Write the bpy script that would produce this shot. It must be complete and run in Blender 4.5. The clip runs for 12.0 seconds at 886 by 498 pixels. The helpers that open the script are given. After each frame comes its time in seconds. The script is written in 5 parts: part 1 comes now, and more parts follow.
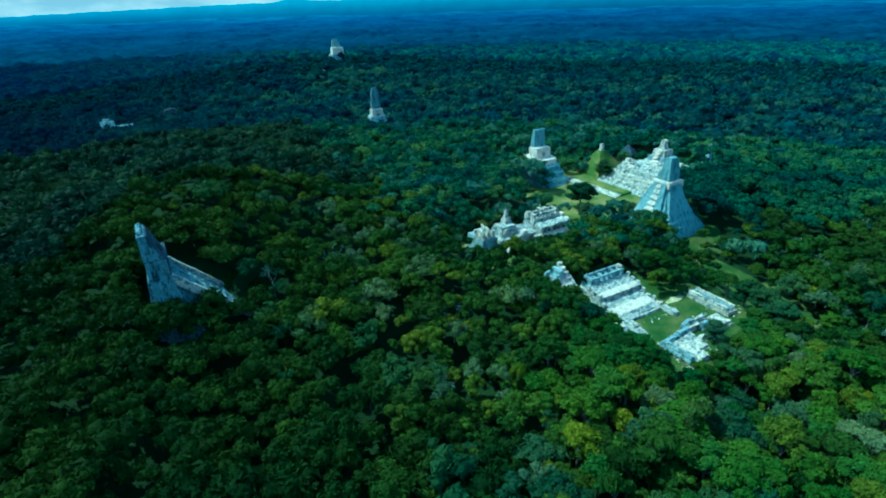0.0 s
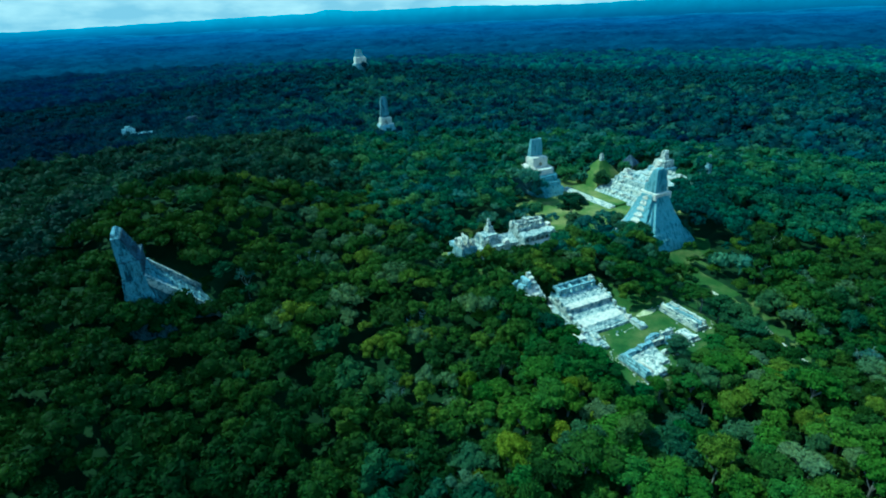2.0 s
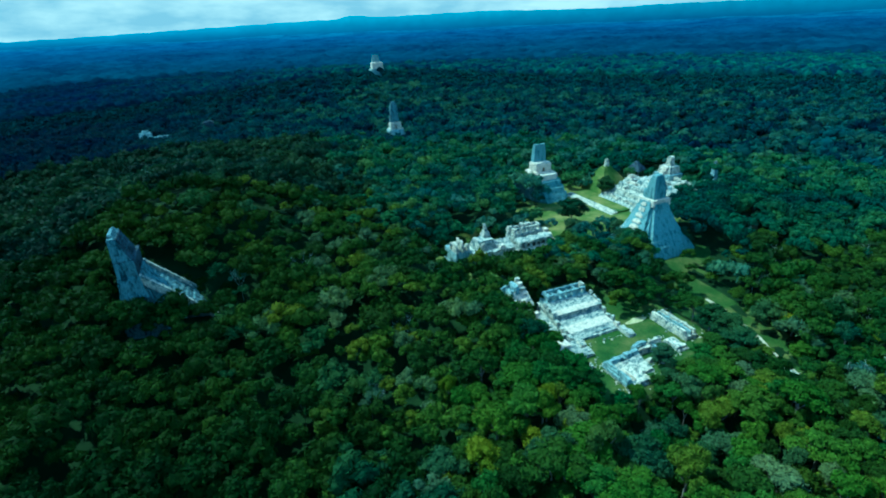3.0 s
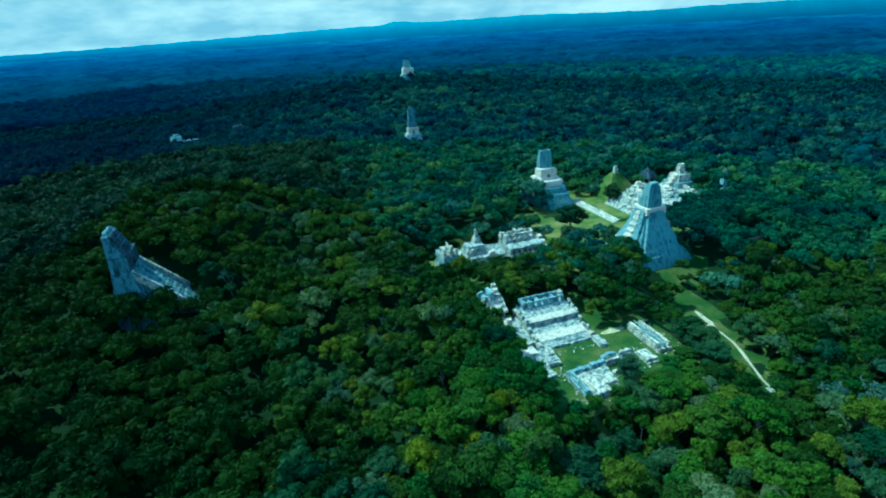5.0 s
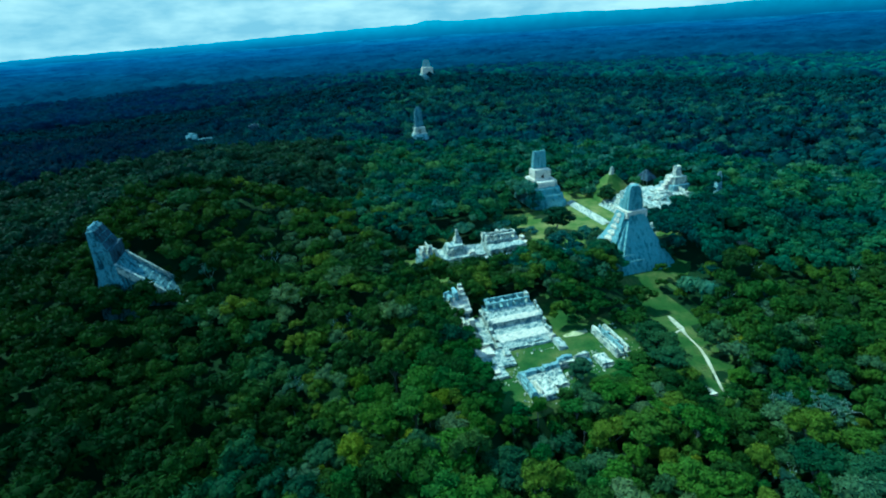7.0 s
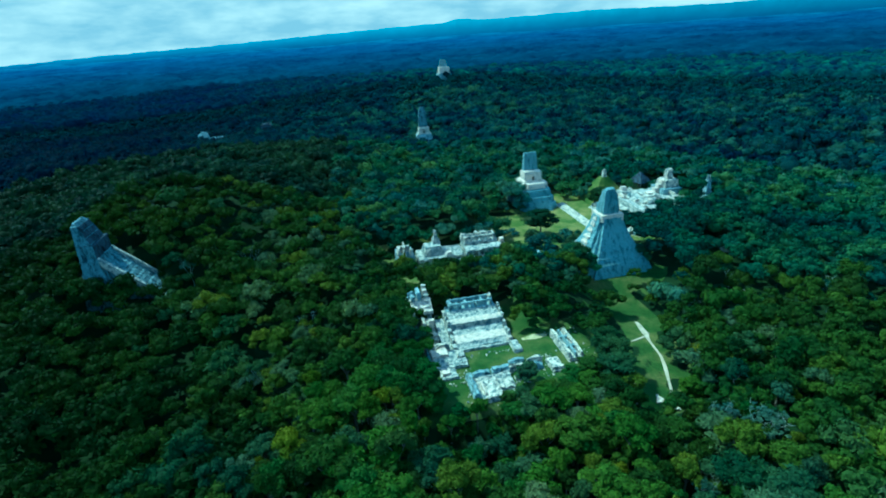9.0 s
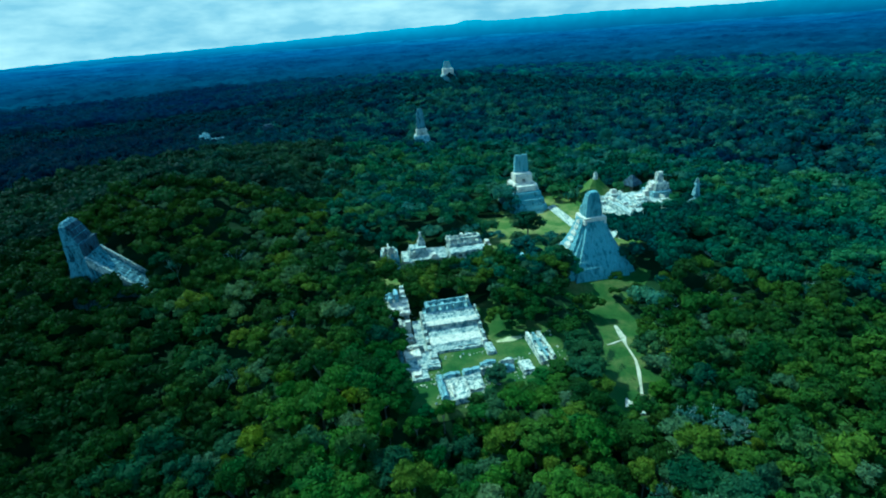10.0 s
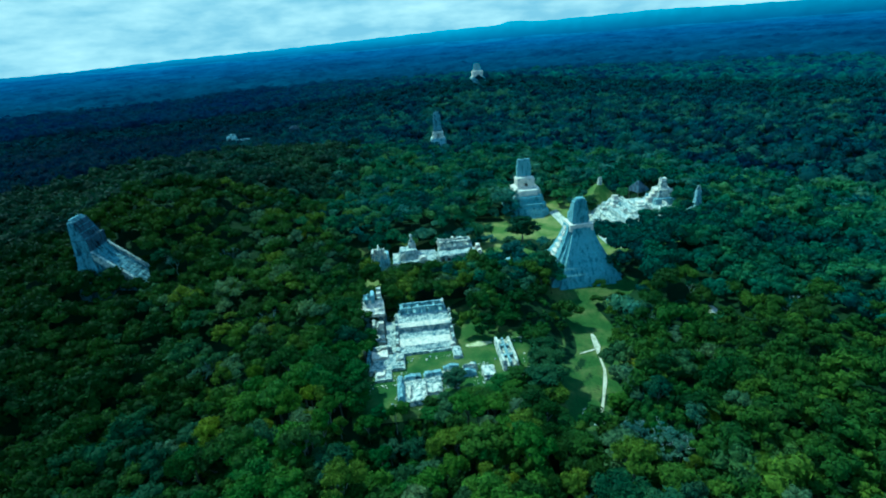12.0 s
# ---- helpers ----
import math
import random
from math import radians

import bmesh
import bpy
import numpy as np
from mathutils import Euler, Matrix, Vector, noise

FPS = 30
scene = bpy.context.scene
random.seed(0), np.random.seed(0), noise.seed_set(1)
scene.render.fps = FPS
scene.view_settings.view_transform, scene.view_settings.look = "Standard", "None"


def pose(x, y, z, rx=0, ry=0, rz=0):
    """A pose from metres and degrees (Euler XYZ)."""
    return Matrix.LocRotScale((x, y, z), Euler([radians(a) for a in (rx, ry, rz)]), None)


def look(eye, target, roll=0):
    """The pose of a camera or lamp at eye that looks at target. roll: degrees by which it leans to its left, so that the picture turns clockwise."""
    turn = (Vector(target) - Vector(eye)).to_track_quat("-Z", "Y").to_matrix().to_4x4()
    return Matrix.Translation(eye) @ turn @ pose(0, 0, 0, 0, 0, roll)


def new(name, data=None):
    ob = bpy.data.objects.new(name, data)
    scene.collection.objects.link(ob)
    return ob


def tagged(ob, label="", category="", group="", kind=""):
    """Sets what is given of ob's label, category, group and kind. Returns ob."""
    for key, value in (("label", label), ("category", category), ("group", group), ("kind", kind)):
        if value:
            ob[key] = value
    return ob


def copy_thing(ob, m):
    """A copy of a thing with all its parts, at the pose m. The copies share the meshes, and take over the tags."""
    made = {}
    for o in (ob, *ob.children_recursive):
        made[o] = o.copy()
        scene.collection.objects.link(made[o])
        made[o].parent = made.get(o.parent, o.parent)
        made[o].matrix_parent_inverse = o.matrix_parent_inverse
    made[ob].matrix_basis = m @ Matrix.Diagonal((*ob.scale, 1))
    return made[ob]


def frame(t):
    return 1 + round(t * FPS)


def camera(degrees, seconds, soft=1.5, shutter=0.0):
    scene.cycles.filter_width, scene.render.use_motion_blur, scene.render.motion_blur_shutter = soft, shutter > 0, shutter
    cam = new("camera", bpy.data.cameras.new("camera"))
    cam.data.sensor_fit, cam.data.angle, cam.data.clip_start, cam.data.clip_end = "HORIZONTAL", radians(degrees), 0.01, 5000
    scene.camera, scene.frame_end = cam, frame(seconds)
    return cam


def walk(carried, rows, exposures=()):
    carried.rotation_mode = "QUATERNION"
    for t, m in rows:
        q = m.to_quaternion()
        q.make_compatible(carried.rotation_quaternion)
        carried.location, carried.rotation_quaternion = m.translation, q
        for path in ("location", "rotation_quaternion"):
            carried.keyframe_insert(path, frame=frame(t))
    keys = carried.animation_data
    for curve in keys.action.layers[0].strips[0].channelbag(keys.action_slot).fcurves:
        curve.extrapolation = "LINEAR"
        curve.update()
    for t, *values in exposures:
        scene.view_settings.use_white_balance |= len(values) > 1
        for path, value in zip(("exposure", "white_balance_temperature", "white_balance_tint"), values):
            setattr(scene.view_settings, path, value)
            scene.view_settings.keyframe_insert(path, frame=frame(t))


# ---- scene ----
cam = camera(81.6, 12.0, soft=2.0)
METRES, EYE, TILT, LEAN, TURN = 170.0, 118.0, -25.26, 1.56, -30.0
ROWS = [
    (0.0, 0.0, 0.0, 0.0, 0.0, 0.0, -0.0),
    (0.5, 0.0406, -0.0037, 0.0001, 0.93, -0.01, -0.32),
    (1.0, 0.0816, -0.0069, 0.0004, 1.75, 0.12, -0.61),
    (1.5, 0.1222, -0.0091, 0.0012, 2.61, 0.37, -0.9),
    (2.0, 0.1629, -0.0108, 0.0024, 3.66, 0.81, -1.21),
    (2.5, 0.204, -0.0116, 0.0037, 4.86, 1.14, -1.58),
    (3.0, 0.2453, -0.0117, 0.0051, 6.03, 1.22, -1.96),
    (5.0, 0.4101, -0.0048, 0.0149, 10.66, 1.43, -3.37),
    (5.5, 0.4511, -0.0014, 0.0178, 11.75, 1.31, -3.67),
    (6.0, 0.4921, 0.0029, 0.0215, 12.69, 1.26, -3.99),
    (6.5, 0.5329, 0.0078, 0.0257, 13.38, 1.16, -4.25),
    (7.0, 0.5738, 0.0133, 0.0291, 14.14, 1.03, -4.47),
    (9.0, 0.7383, 0.042, 0.0497, 17.36, 0.6, -5.58),
    (9.5, 0.7793, 0.0507, 0.0551, 17.91, 0.57, -5.77),
    (10.0, 0.82, 0.0599, 0.0615, 18.53, 0.57, -6.02),
    (10.5, 0.8606, 0.07, 0.0679, 19.51, 0.54, -6.35),
    (11.0, 0.9013, 0.0806, 0.0741, 20.73, 0.46, -6.72),
    (11.5, 0.942, 0.0922, 0.0813, 21.96, 0.27, -7.09),
    (12.0, 0.9827, 0.1044, 0.0884, 23.13, 0.14, -7.42),
]
walk(cam, [(t, pose(0, 0, EYE, TILT, LEAN, TURN) @ pose(METRES * x, METRES * y, METRES * z, 90 + pitch, roll, yaw)) for t, x, y, z, yaw, pitch, roll in ROWS],
     exposures=[(0.0, 1.0, 3680, -38), (12.0, 1.0, 3680, -38)])


# ---- light ----
SUN_HIGH, SUN_FROM = 54.0, Vector((-0.70, 0.71, 0.0)).normalized()
sun = new("sun", bpy.data.lights.new("sun", "SUN"))
sun.data.energy, sun.data.angle, sun.data.color = 3.7, radians(0.5), (1.0, 0.85, 0.60)
sun.matrix_world = look(SUN_FROM * 300 + Vector((0, 0, 300 * math.tan(radians(SUN_HIGH)))), (0, 0, 0))

world = bpy.data.worlds.new("sky")
scene.world = world
world.use_nodes = True
wt = world.node_tree
wt.nodes.clear()


def link(tree, a, b):
    tree.links.new(a, b)


w_out, w_bg, w_sky = wt.nodes.new("ShaderNodeOutputWorld"), wt.nodes.new("ShaderNodeBackground"), wt.nodes.new("ShaderNodeTexSky")
w_sky.sky_type, w_sky.sun_disc = "NISHITA", False
w_sky.sun_elevation, w_sky.sun_rotation = radians(SUN_HIGH), math.atan2(SUN_FROM.x, SUN_FROM.y)
w_sky.altitude, w_sky.air_density, w_sky.dust_density, w_sky.ozone_density = 300, 1.7, 0.0, 10.0
w_bg.inputs["Strength"].default_value = 0.15
# broken cloud, closing up towards the horizon and thinning overhead
w_co, w_map, w_noise, w_ramp, w_mix = (wt.nodes.new("ShaderNode" + n) for n in ("TexCoord", "Mapping", "TexNoise", "ValToRGB", "MixRGB"))
w_map.inputs["Scale"].default_value = (7.0, 7.0, 24.0)
w_noise.inputs["Scale"].default_value, w_noise.inputs["Detail"].default_value, w_noise.inputs["Roughness"].default_value = 1.3, 7, 0.55
w_ramp.color_ramp.elements[0].position, w_ramp.color_ramp.elements[1].position = 0.04, 0.32
w_tone = wt.nodes.new("ShaderNodeValToRGB")
w_tone.color_ramp.elements[0].position, w_tone.color_ramp.elements[1].position = 0.38, 0.68
w_tone.color_ramp.elements[0].color, w_tone.color_ramp.elements[1].color = (0.57, 0.60, 0.61, 1), (1.05, 0.90, 0.77, 1)
w_gain = wt.nodes.new("ShaderNodeVectorMath")
w_gain.operation = "SCALE"
w_gain.inputs["Scale"].default_value = 3.0
link(wt, w_co.outputs["Generated"], w_map.inputs["Vector"])
link(wt, w_map.outputs["Vector"], w_noise.inputs["Vector"])
link(wt, w_noise.outputs["Fac"], w_ramp.inputs["Fac"])
link(wt, w_noise.outputs["Fac"], w_tone.inputs["Fac"])
link(wt, w_tone.outputs["Color"], w_gain.inputs[0])
link(wt, w_gain.outputs["Vector"], w_mix.inputs["Color2"])
w_sep, w_high, w_mul = wt.nodes.new("ShaderNodeSeparateXYZ"), wt.nodes.new("ShaderNodeMapRange"), wt.nodes.new("ShaderNodeMath")
w_mul.operation = "MULTIPLY"
w_high.inputs["From Min"].default_value, w_high.inputs["From Max"].default_value = 0.11, 0.22
w_high.inputs["To Min"].default_value, w_high.inputs["To Max"].default_value = 1.0, 0.55
link(wt, w_co.outputs["Generated"], w_sep.inputs["Vector"])
link(wt, w_sep.outputs["Z"], w_high.inputs["Value"])
link(wt, w_ramp.outputs["Color"], w_mul.inputs[0])
link(wt, w_high.outputs["Result"], w_mul.inputs[1])
link(wt, w_mul.outputs[0], w_mix.inputs["Fac"])
link(wt, w_sky.outputs["Color"], w_mix.inputs["Color1"])
link(wt, w_mix.outputs["Color"], w_bg.inputs["Color"])
link(wt, w_bg.outputs["Background"], w_out.inputs["Surface"])


# ---- materials ----
def material(name, rough=0.9, spec=0.2):
    m = bpy.data.materials.new(name)
    m.use_nodes = True
    t = m.node_tree
    b = t.nodes["Principled BSDF"]
    b.inputs["Roughness"].default_value, b.inputs["Specular IOR Level"].default_value = rough, spec
    return m, t, b


def node(t, kind, **values):
    n = t.nodes.new("ShaderNode" + kind)
    for key, value in values.items():
        n.inputs[key].default_value = value
    return n


def noise_at(t, scale, detail=4, rough=0.6, stretch=(1, 1, 1)):
    co, mp = t.nodes.new("ShaderNodeNewGeometry"), node(t, "Mapping", Scale=stretch)
    n = node(t, "TexNoise", Scale=scale, Detail=detail, Roughness=rough)
    link(t, co.outputs["Position"], mp.inputs["Vector"])
    link(t, mp.outputs["Vector"], n.inputs["Vector"])
    return n.outputs["Fac"]


def ramp(t, fac, stops):
    r = t.nodes.new("ShaderNodeValToRGB")
    els = r.color_ramp.elements
    while len(els) < len(stops):
        els.new(0.5)
    for e, (p, c) in zip(els, stops):
        e.position, e.color = p, (*c, 1)
    link(t, fac, r.inputs["Fac"])
    return r.outputs["Color"]


def mix(t, fac, a, b, mode="MIX"):
    m = t.nodes.new("ShaderNodeMixRGB")
    m.blend_type = mode
    for socket, v in zip(("Fac", "Color1", "Color2"), (fac, a, b)):
        if isinstance(v, (int, float)):
            m.inputs[socket].default_value = v
        elif isinstance(v, tuple):
            m.inputs[socket].default_value = (*v, 1)
        else:
            link(t, v, m.inputs[socket])
    return m.outputs["Color"]


def bump(t, b, fac, strength, distance):
    n = node(t, "Bump", Strength=strength, Distance=distance)
    link(t, fac, n.inputs["Height"])
    link(t, n.outputs["Normal"], b.inputs["Normal"])


def leaf_material(name, stops, glow=0.20, gloss=0.04, rough=0.68, grain=1.5):
    """Foliage: one tone a tree, small changes within it, some light through the leaves."""
    m, t, b = material(name, rough, gloss)
    b.inputs["Diffuse Roughness"].default_value = 1.0
    info, at = t.nodes.new("ShaderNodeObjectInfo"), t.nodes.new("ShaderNodeAttribute")
    at.attribute_name = "tone"
    # joined crowns carry their own tone (stored above 1); single trees take one at random
    own, low, left, fr = (t.nodes.new("ShaderNodeMath") for _ in range(4))
    own.operation, low.operation, left.operation, fr.operation = "GREATER_THAN", "SUBTRACT", "SUBTRACT", "MULTIPLY_ADD"
    own.inputs[1].default_value = 0.5
    link(t, at.outputs["Fac"], own.inputs[0])
    link(t, at.outputs["Fac"], low.inputs[0])
    link(t, own.outputs[0], low.inputs[1])
    left.inputs[0].default_value = 1.0
    link(t, own.outputs[0], left.inputs[1])
    link(t, info.outputs["Random"], fr.inputs[0])
    link(t, left.outputs[0], fr.inputs[1])
    link(t, low.outputs[0], fr.inputs[2])
    base = ramp(t, fr.outputs[0], stops)
    small = ramp(t, noise_at(t, grain, 4, 0.7), ((0.3, (0.36, 0.40, 0.38)), (0.7, (1.55, 1.48, 1.15))))
    col = mix(t, 1.0, base, small, "MULTIPLY")
    large = ramp(t, noise_at(t, 0.02, 3), ((0.35, (0.55, 0.7, 0.85)), (0.65, (1.45, 1.3, 0.85))))
    col = mix(t, 1.0, col, large, "MULTIPLY")
    link(t, col, b.inputs["Base Color"])
    tr = t.nodes.new("ShaderNodeBsdfTranslucent")
    link(t, col, tr.inputs["Color"])
    ms = node(t, "MixShader", Fac=glow)
    link(t, b.outputs[0], ms.inputs[1])
    link(t, tr.outputs[0], ms.inputs[2])
    link(t, ms.outputs[0], t.nodes["Material Output"].inputs["Surface"])
    return m


GREENS = ((0.0, (0.012, 0.030, 0.006)), (0.3, (0.021, 0.050, 0.008)), (0.55, (0.038, 0.074, 0.008)), (0.78, (0.066, 0.098, 0.007)), (0.84, (0.030, 0.062, 0.014)),
          (0.88, (0.050, 0.088, 0.050)), (0.96, (0.060, 0.098, 0.070)), (1.0, (0.012, 0.034, 0.013)))
# greens shifted to blue with distance: haze put into the leaf colours
MID_HAZE = ((0.0, (0.004, 0.013, 0.030)), (0.3, (0.015, 0.036, 0.050)), (0.55, (0.027, 0.060, 0.062)), (0.78, (0.044, 0.084, 0.060)), (1.0, (0.030, 0.068, 0.084)))
FAR_HAZE = ((0.0, (0.002, 0.009, 0.026)), (0.3, (0.004, 0.017, 0.032)), (0.6, (0.007, 0.030, 0.036)), (1.0, (0.013, 0.046, 0.046)))
leaves = leaf_material("leaves", tuple((p, (v[0] * 1.5 + 0.007, v[1] * 1.28 + 0.006, v[2] * 1.1 + 0.003)) for p, v in GREENS))
leaves_yellow = leaf_material("leaves_yellow", ((0.0, (0.115, 0.150, 0.006)), (1.0, (0.165, 0.180, 0.008))))
leaves_pale = leaf_material("leaves_pale", ((0.0, (0.060, 0.105, 0.085)), (1.0, (0.105, 0.155, 0.130))))
# brighter copy of the foliage, puts the light of the middle ground into colour
leaves_lit = leaf_material("leaves_lit", ((0.0, (0.050, 0.098, 0.010)), (0.5, (0.070, 0.114, 0.010)), (1.0, (0.044, 0.094, 0.020))))
# darker copy of the foliage, carries shade and edge dimming as colour
leaves_shaded = leaf_material("leaves_shaded", ((0.0, (0.015, 0.029, 0.006)), (0.35, (0.029, 0.051, 0.008)), (0.6, (0.039, 0.064, 0.009)), (0.8, (0.053, 0.077, 0.010)), (0.84, (0.034, 0.066, 0.026)), (1.0, (0.052, 0.088, 0.044))), gloss=0.03)
leaves_mid_haze = leaf_material("leaves_mid_haze", tuple((p, (v[0] * 1.25 + 0.002, v[1] * 1.28, v[2] * 1.62)) for p, v in MID_HAZE), 0.32, 0.04, 1.0)
leaves_far_haze = leaf_material("leaves_far_haze", tuple((p, (v[0] * 1.7 + 0.002, v[1] * 1.55 + 0.006, v[2] * 1.75 + 0.014)) for p, v in FAR_HAZE), 0.0, 0.0, 1.0, 0.16)
# duller, bluer leaf copy that carries the haze over the far slopes
leaves_dull_haze = leaf_material("leaves_dull_haze", ((0.0, (0.012, 0.027, 0.017)), (0.6, (0.031, 0.056, 0.031)), (1.0, (0.044, 0.074, 0.046))))
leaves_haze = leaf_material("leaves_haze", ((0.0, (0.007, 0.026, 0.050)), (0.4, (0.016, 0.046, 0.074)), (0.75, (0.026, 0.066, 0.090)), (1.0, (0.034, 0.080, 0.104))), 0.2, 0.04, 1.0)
# the common greens with blue added for haze at middle distance
leaves_thin_haze = leaf_material("leaves_thin_haze", tuple((p, (v[0] * 1.4 + 0.005, v[1] * 1.5 + 0.007, v[2] * 1.5 + 0.046)) for p, v in GREENS))
leaves_teal = leaf_material("leaves_teal", ((0.0, (0.026, 0.054, 0.024)), (0.5, (0.042, 0.076, 0.038)), (1.0, (0.060, 0.096, 0.056))))


def stone_material(name, light, dark, stain, amount, runs=0.3, spotty=0.0):
    """Limestone: uneven blocks in courses, pale lime runs, dark lichen in blotches and streaks, grain."""
    m, t, b = material(name, 0.95, 0.1)
    col = ramp(t, noise_at(t, 1.6, 6, 0.7, (1, 1, 1.8)), ((0.3, dark), (0.62, light)))
    lime = ramp(t, noise_at(t, 0.9, 5, 0.65, (1, 1, 0.16)), ((0.48, (0, 0, 0)), (0.62, (0.8, 0.8, 0.8))))
    col = mix(t, lime, col, light)
    fall = ramp(t, noise_at(t, 0.55, 7, 0.8, (1, 1, runs)), ((amount - 0.04, (1, 1, 1)), (amount + 0.06, (0, 0, 0))))
    spots = ramp(t, noise_at(t, 1.5, 5, 0.75, (1, 1, 2.2)), ((amount - 0.14 + spotty, (0.9, 0.9, 0.9)), (amount - 0.02 + spotty, (0, 0, 0))))
    dirt = mix(t, 1.0, fall, spots, "LIGHTEN")
    col = mix(t, dirt, col, stain)
    link(t, col, b.inputs["Base Color"])
    bump(t, b, noise_at(t, 1.1, 6, 0.75, (1, 1, 3.0)), 1.0, 0.6)
    return m


stone_slate = stone_material("stone_slate", (0.22, 0.30, 0.325), (0.085, 0.13, 0.155), (0.025, 0.045, 0.06), 0.47)
stone_grey = stone_material("stone_grey", (0.33, 0.41, 0.41), (0.15, 0.21, 0.225), (0.055, 0.09, 0.105), 0.44)
stone_teal = stone_material("stone_teal", (0.24, 0.34, 0.35), (0.13, 0.195, 0.21), (0.07, 0.115, 0.128), 0.43, 0.14, -0.02)
stone_dark = stone_material("stone_dark", (0.075, 0.095, 0.12), (0.036, 0.05, 0.068), (0.015, 0.022, 0.03), 0.47)
stone_pale = stone_material("stone_pale", (0.75, 0.66, 0.50), (0.43, 0.41, 0.34), (0.09, 0.13, 0.145), 0.47, 0.8, 0.05)
stone_worn = stone_material("stone_worn", (0.62, 0.575, 0.46), (0.30, 0.325, 0.305), (0.09, 0.13, 0.145), 0.475, 0.8, 0.05)
stone_white = stone_material("stone_white", (0.71, 0.60, 0.47), (0.48, 0.43, 0.35), (0.20, 0.22, 0.22), 0.42, 0.8, 0.05)

grass, _t, _b = material("grass", 0.9, 0.1)
_c = ramp(_t, noise_at(_t, 0.07, 5, 0.6), ((0.26, (0.036, 0.070, 0.011)), (0.44, (0.074, 0.104, 0.018)), (0.66, (0.19, 0.175, 0.055))))
_c = mix(_t, 1.0, _c, ramp(_t, noise_at(_t, 1.2, 4), ((0.3, (0.75, 0.75, 0.75)), (0.7, (1.2, 1.2, 1.2)))), "MULTIPLY")
link(_t, _c, _b.inputs["Base Color"])
bump(_t, _b, noise_at(_t, 3.0, 4), 0.6, 0.15)

grass_lush, _t, _b = material("lush_grass", 0.9, 0.1)
_c = ramp(_t, noise_at(_t, 0.09, 5, 0.6), ((0.28, (0.022, 0.047, 0.008)), (0.48, (0.040, 0.068, 0.012)), (0.70, (0.110, 0.112, 0.032))))
_c = mix(_t, 1.0, _c, ramp(_t, noise_at(_t, 1.2, 4), ((0.3, (0.75, 0.75, 0.75)), (0.7, (1.2, 1.2, 1.2)))), "MULTIPLY")
link(_t, _c, _b.inputs["Base Color"])
bump(_t, _b, noise_at(_t, 3.0, 4), 0.6, 0.15)

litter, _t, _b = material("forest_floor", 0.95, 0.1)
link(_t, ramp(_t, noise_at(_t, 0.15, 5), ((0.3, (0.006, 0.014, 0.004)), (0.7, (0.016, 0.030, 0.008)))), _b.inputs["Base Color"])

track_dirt, _t, _b = material("limestone_dirt", 0.95, 0.1)
link(_t, ramp(_t, noise_at(_t, 0.6, 5), ((0.3, (0.22, 0.21, 0.13)), (0.5, (0.40, 0.35, 0.26)), (0.75, (0.56, 0.47, 0.37)))), _b.inputs["Base Color"])

worn_earth, _t, _b = material("worn_earth", 0.95, 0.1)
link(_t, ramp(_t, noise_at(_t, 0.9, 5), ((0.35, (0.20, 0.22, 0.07)), (0.6, (0.46, 0.40, 0.24)))), _b.inputs["Base Color"])

bark, _t, _b = material("bark", 0.9, 0.1)
link(_t, ramp(_t, noise_at(_t, 1.0, 4, 0.6, (1, 1, 0.3)), ((0.3, (0.10, 0.09, 0.07)), (0.7, (0.24, 0.22, 0.19)))), _b.inputs["Base Color"])

bark_pale, _t, _b = material("pale_bark", 0.9, 0.1)
link(_t, ramp(_t, noise_at(_t, 1.0, 4, 0.6, (1, 1, 0.3)), ((0.3, (0.18, 0.21, 0.18)), (0.7, (0.32, 0.35, 0.30)))), _b.inputs["Base Color"])

# hills: haze put into the base colour by height, dimmed northwards along x
hill_haze, _t, _b = material("far_hills", 1.0, 0.0)
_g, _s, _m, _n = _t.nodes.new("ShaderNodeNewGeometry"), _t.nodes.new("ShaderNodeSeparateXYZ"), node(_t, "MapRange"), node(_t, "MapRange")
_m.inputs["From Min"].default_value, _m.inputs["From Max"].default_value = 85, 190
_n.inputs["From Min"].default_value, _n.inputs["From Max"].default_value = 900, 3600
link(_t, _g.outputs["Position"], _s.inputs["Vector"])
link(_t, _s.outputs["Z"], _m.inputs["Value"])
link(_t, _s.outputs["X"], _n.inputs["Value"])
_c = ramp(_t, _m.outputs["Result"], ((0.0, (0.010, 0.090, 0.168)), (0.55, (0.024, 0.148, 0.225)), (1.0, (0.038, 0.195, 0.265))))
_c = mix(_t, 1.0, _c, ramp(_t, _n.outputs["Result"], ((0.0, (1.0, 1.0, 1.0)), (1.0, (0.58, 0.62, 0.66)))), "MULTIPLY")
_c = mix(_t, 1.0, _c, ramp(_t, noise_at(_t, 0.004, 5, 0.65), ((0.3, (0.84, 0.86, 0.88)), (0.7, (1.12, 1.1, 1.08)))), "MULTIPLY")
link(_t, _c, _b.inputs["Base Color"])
# plain: haze put into the base colour, bluer with distance, dimmed along x
plain_haze, _t, _b = material("far_plain", 1.0, 0.0)
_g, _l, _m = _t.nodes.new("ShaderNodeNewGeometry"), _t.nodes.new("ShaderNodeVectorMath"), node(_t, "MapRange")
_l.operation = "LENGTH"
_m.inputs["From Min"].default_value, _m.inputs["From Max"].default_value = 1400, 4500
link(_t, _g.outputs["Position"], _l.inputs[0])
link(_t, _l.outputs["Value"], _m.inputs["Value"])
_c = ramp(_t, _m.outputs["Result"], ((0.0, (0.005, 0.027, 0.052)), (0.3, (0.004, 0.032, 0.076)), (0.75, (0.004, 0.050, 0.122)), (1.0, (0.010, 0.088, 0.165))))
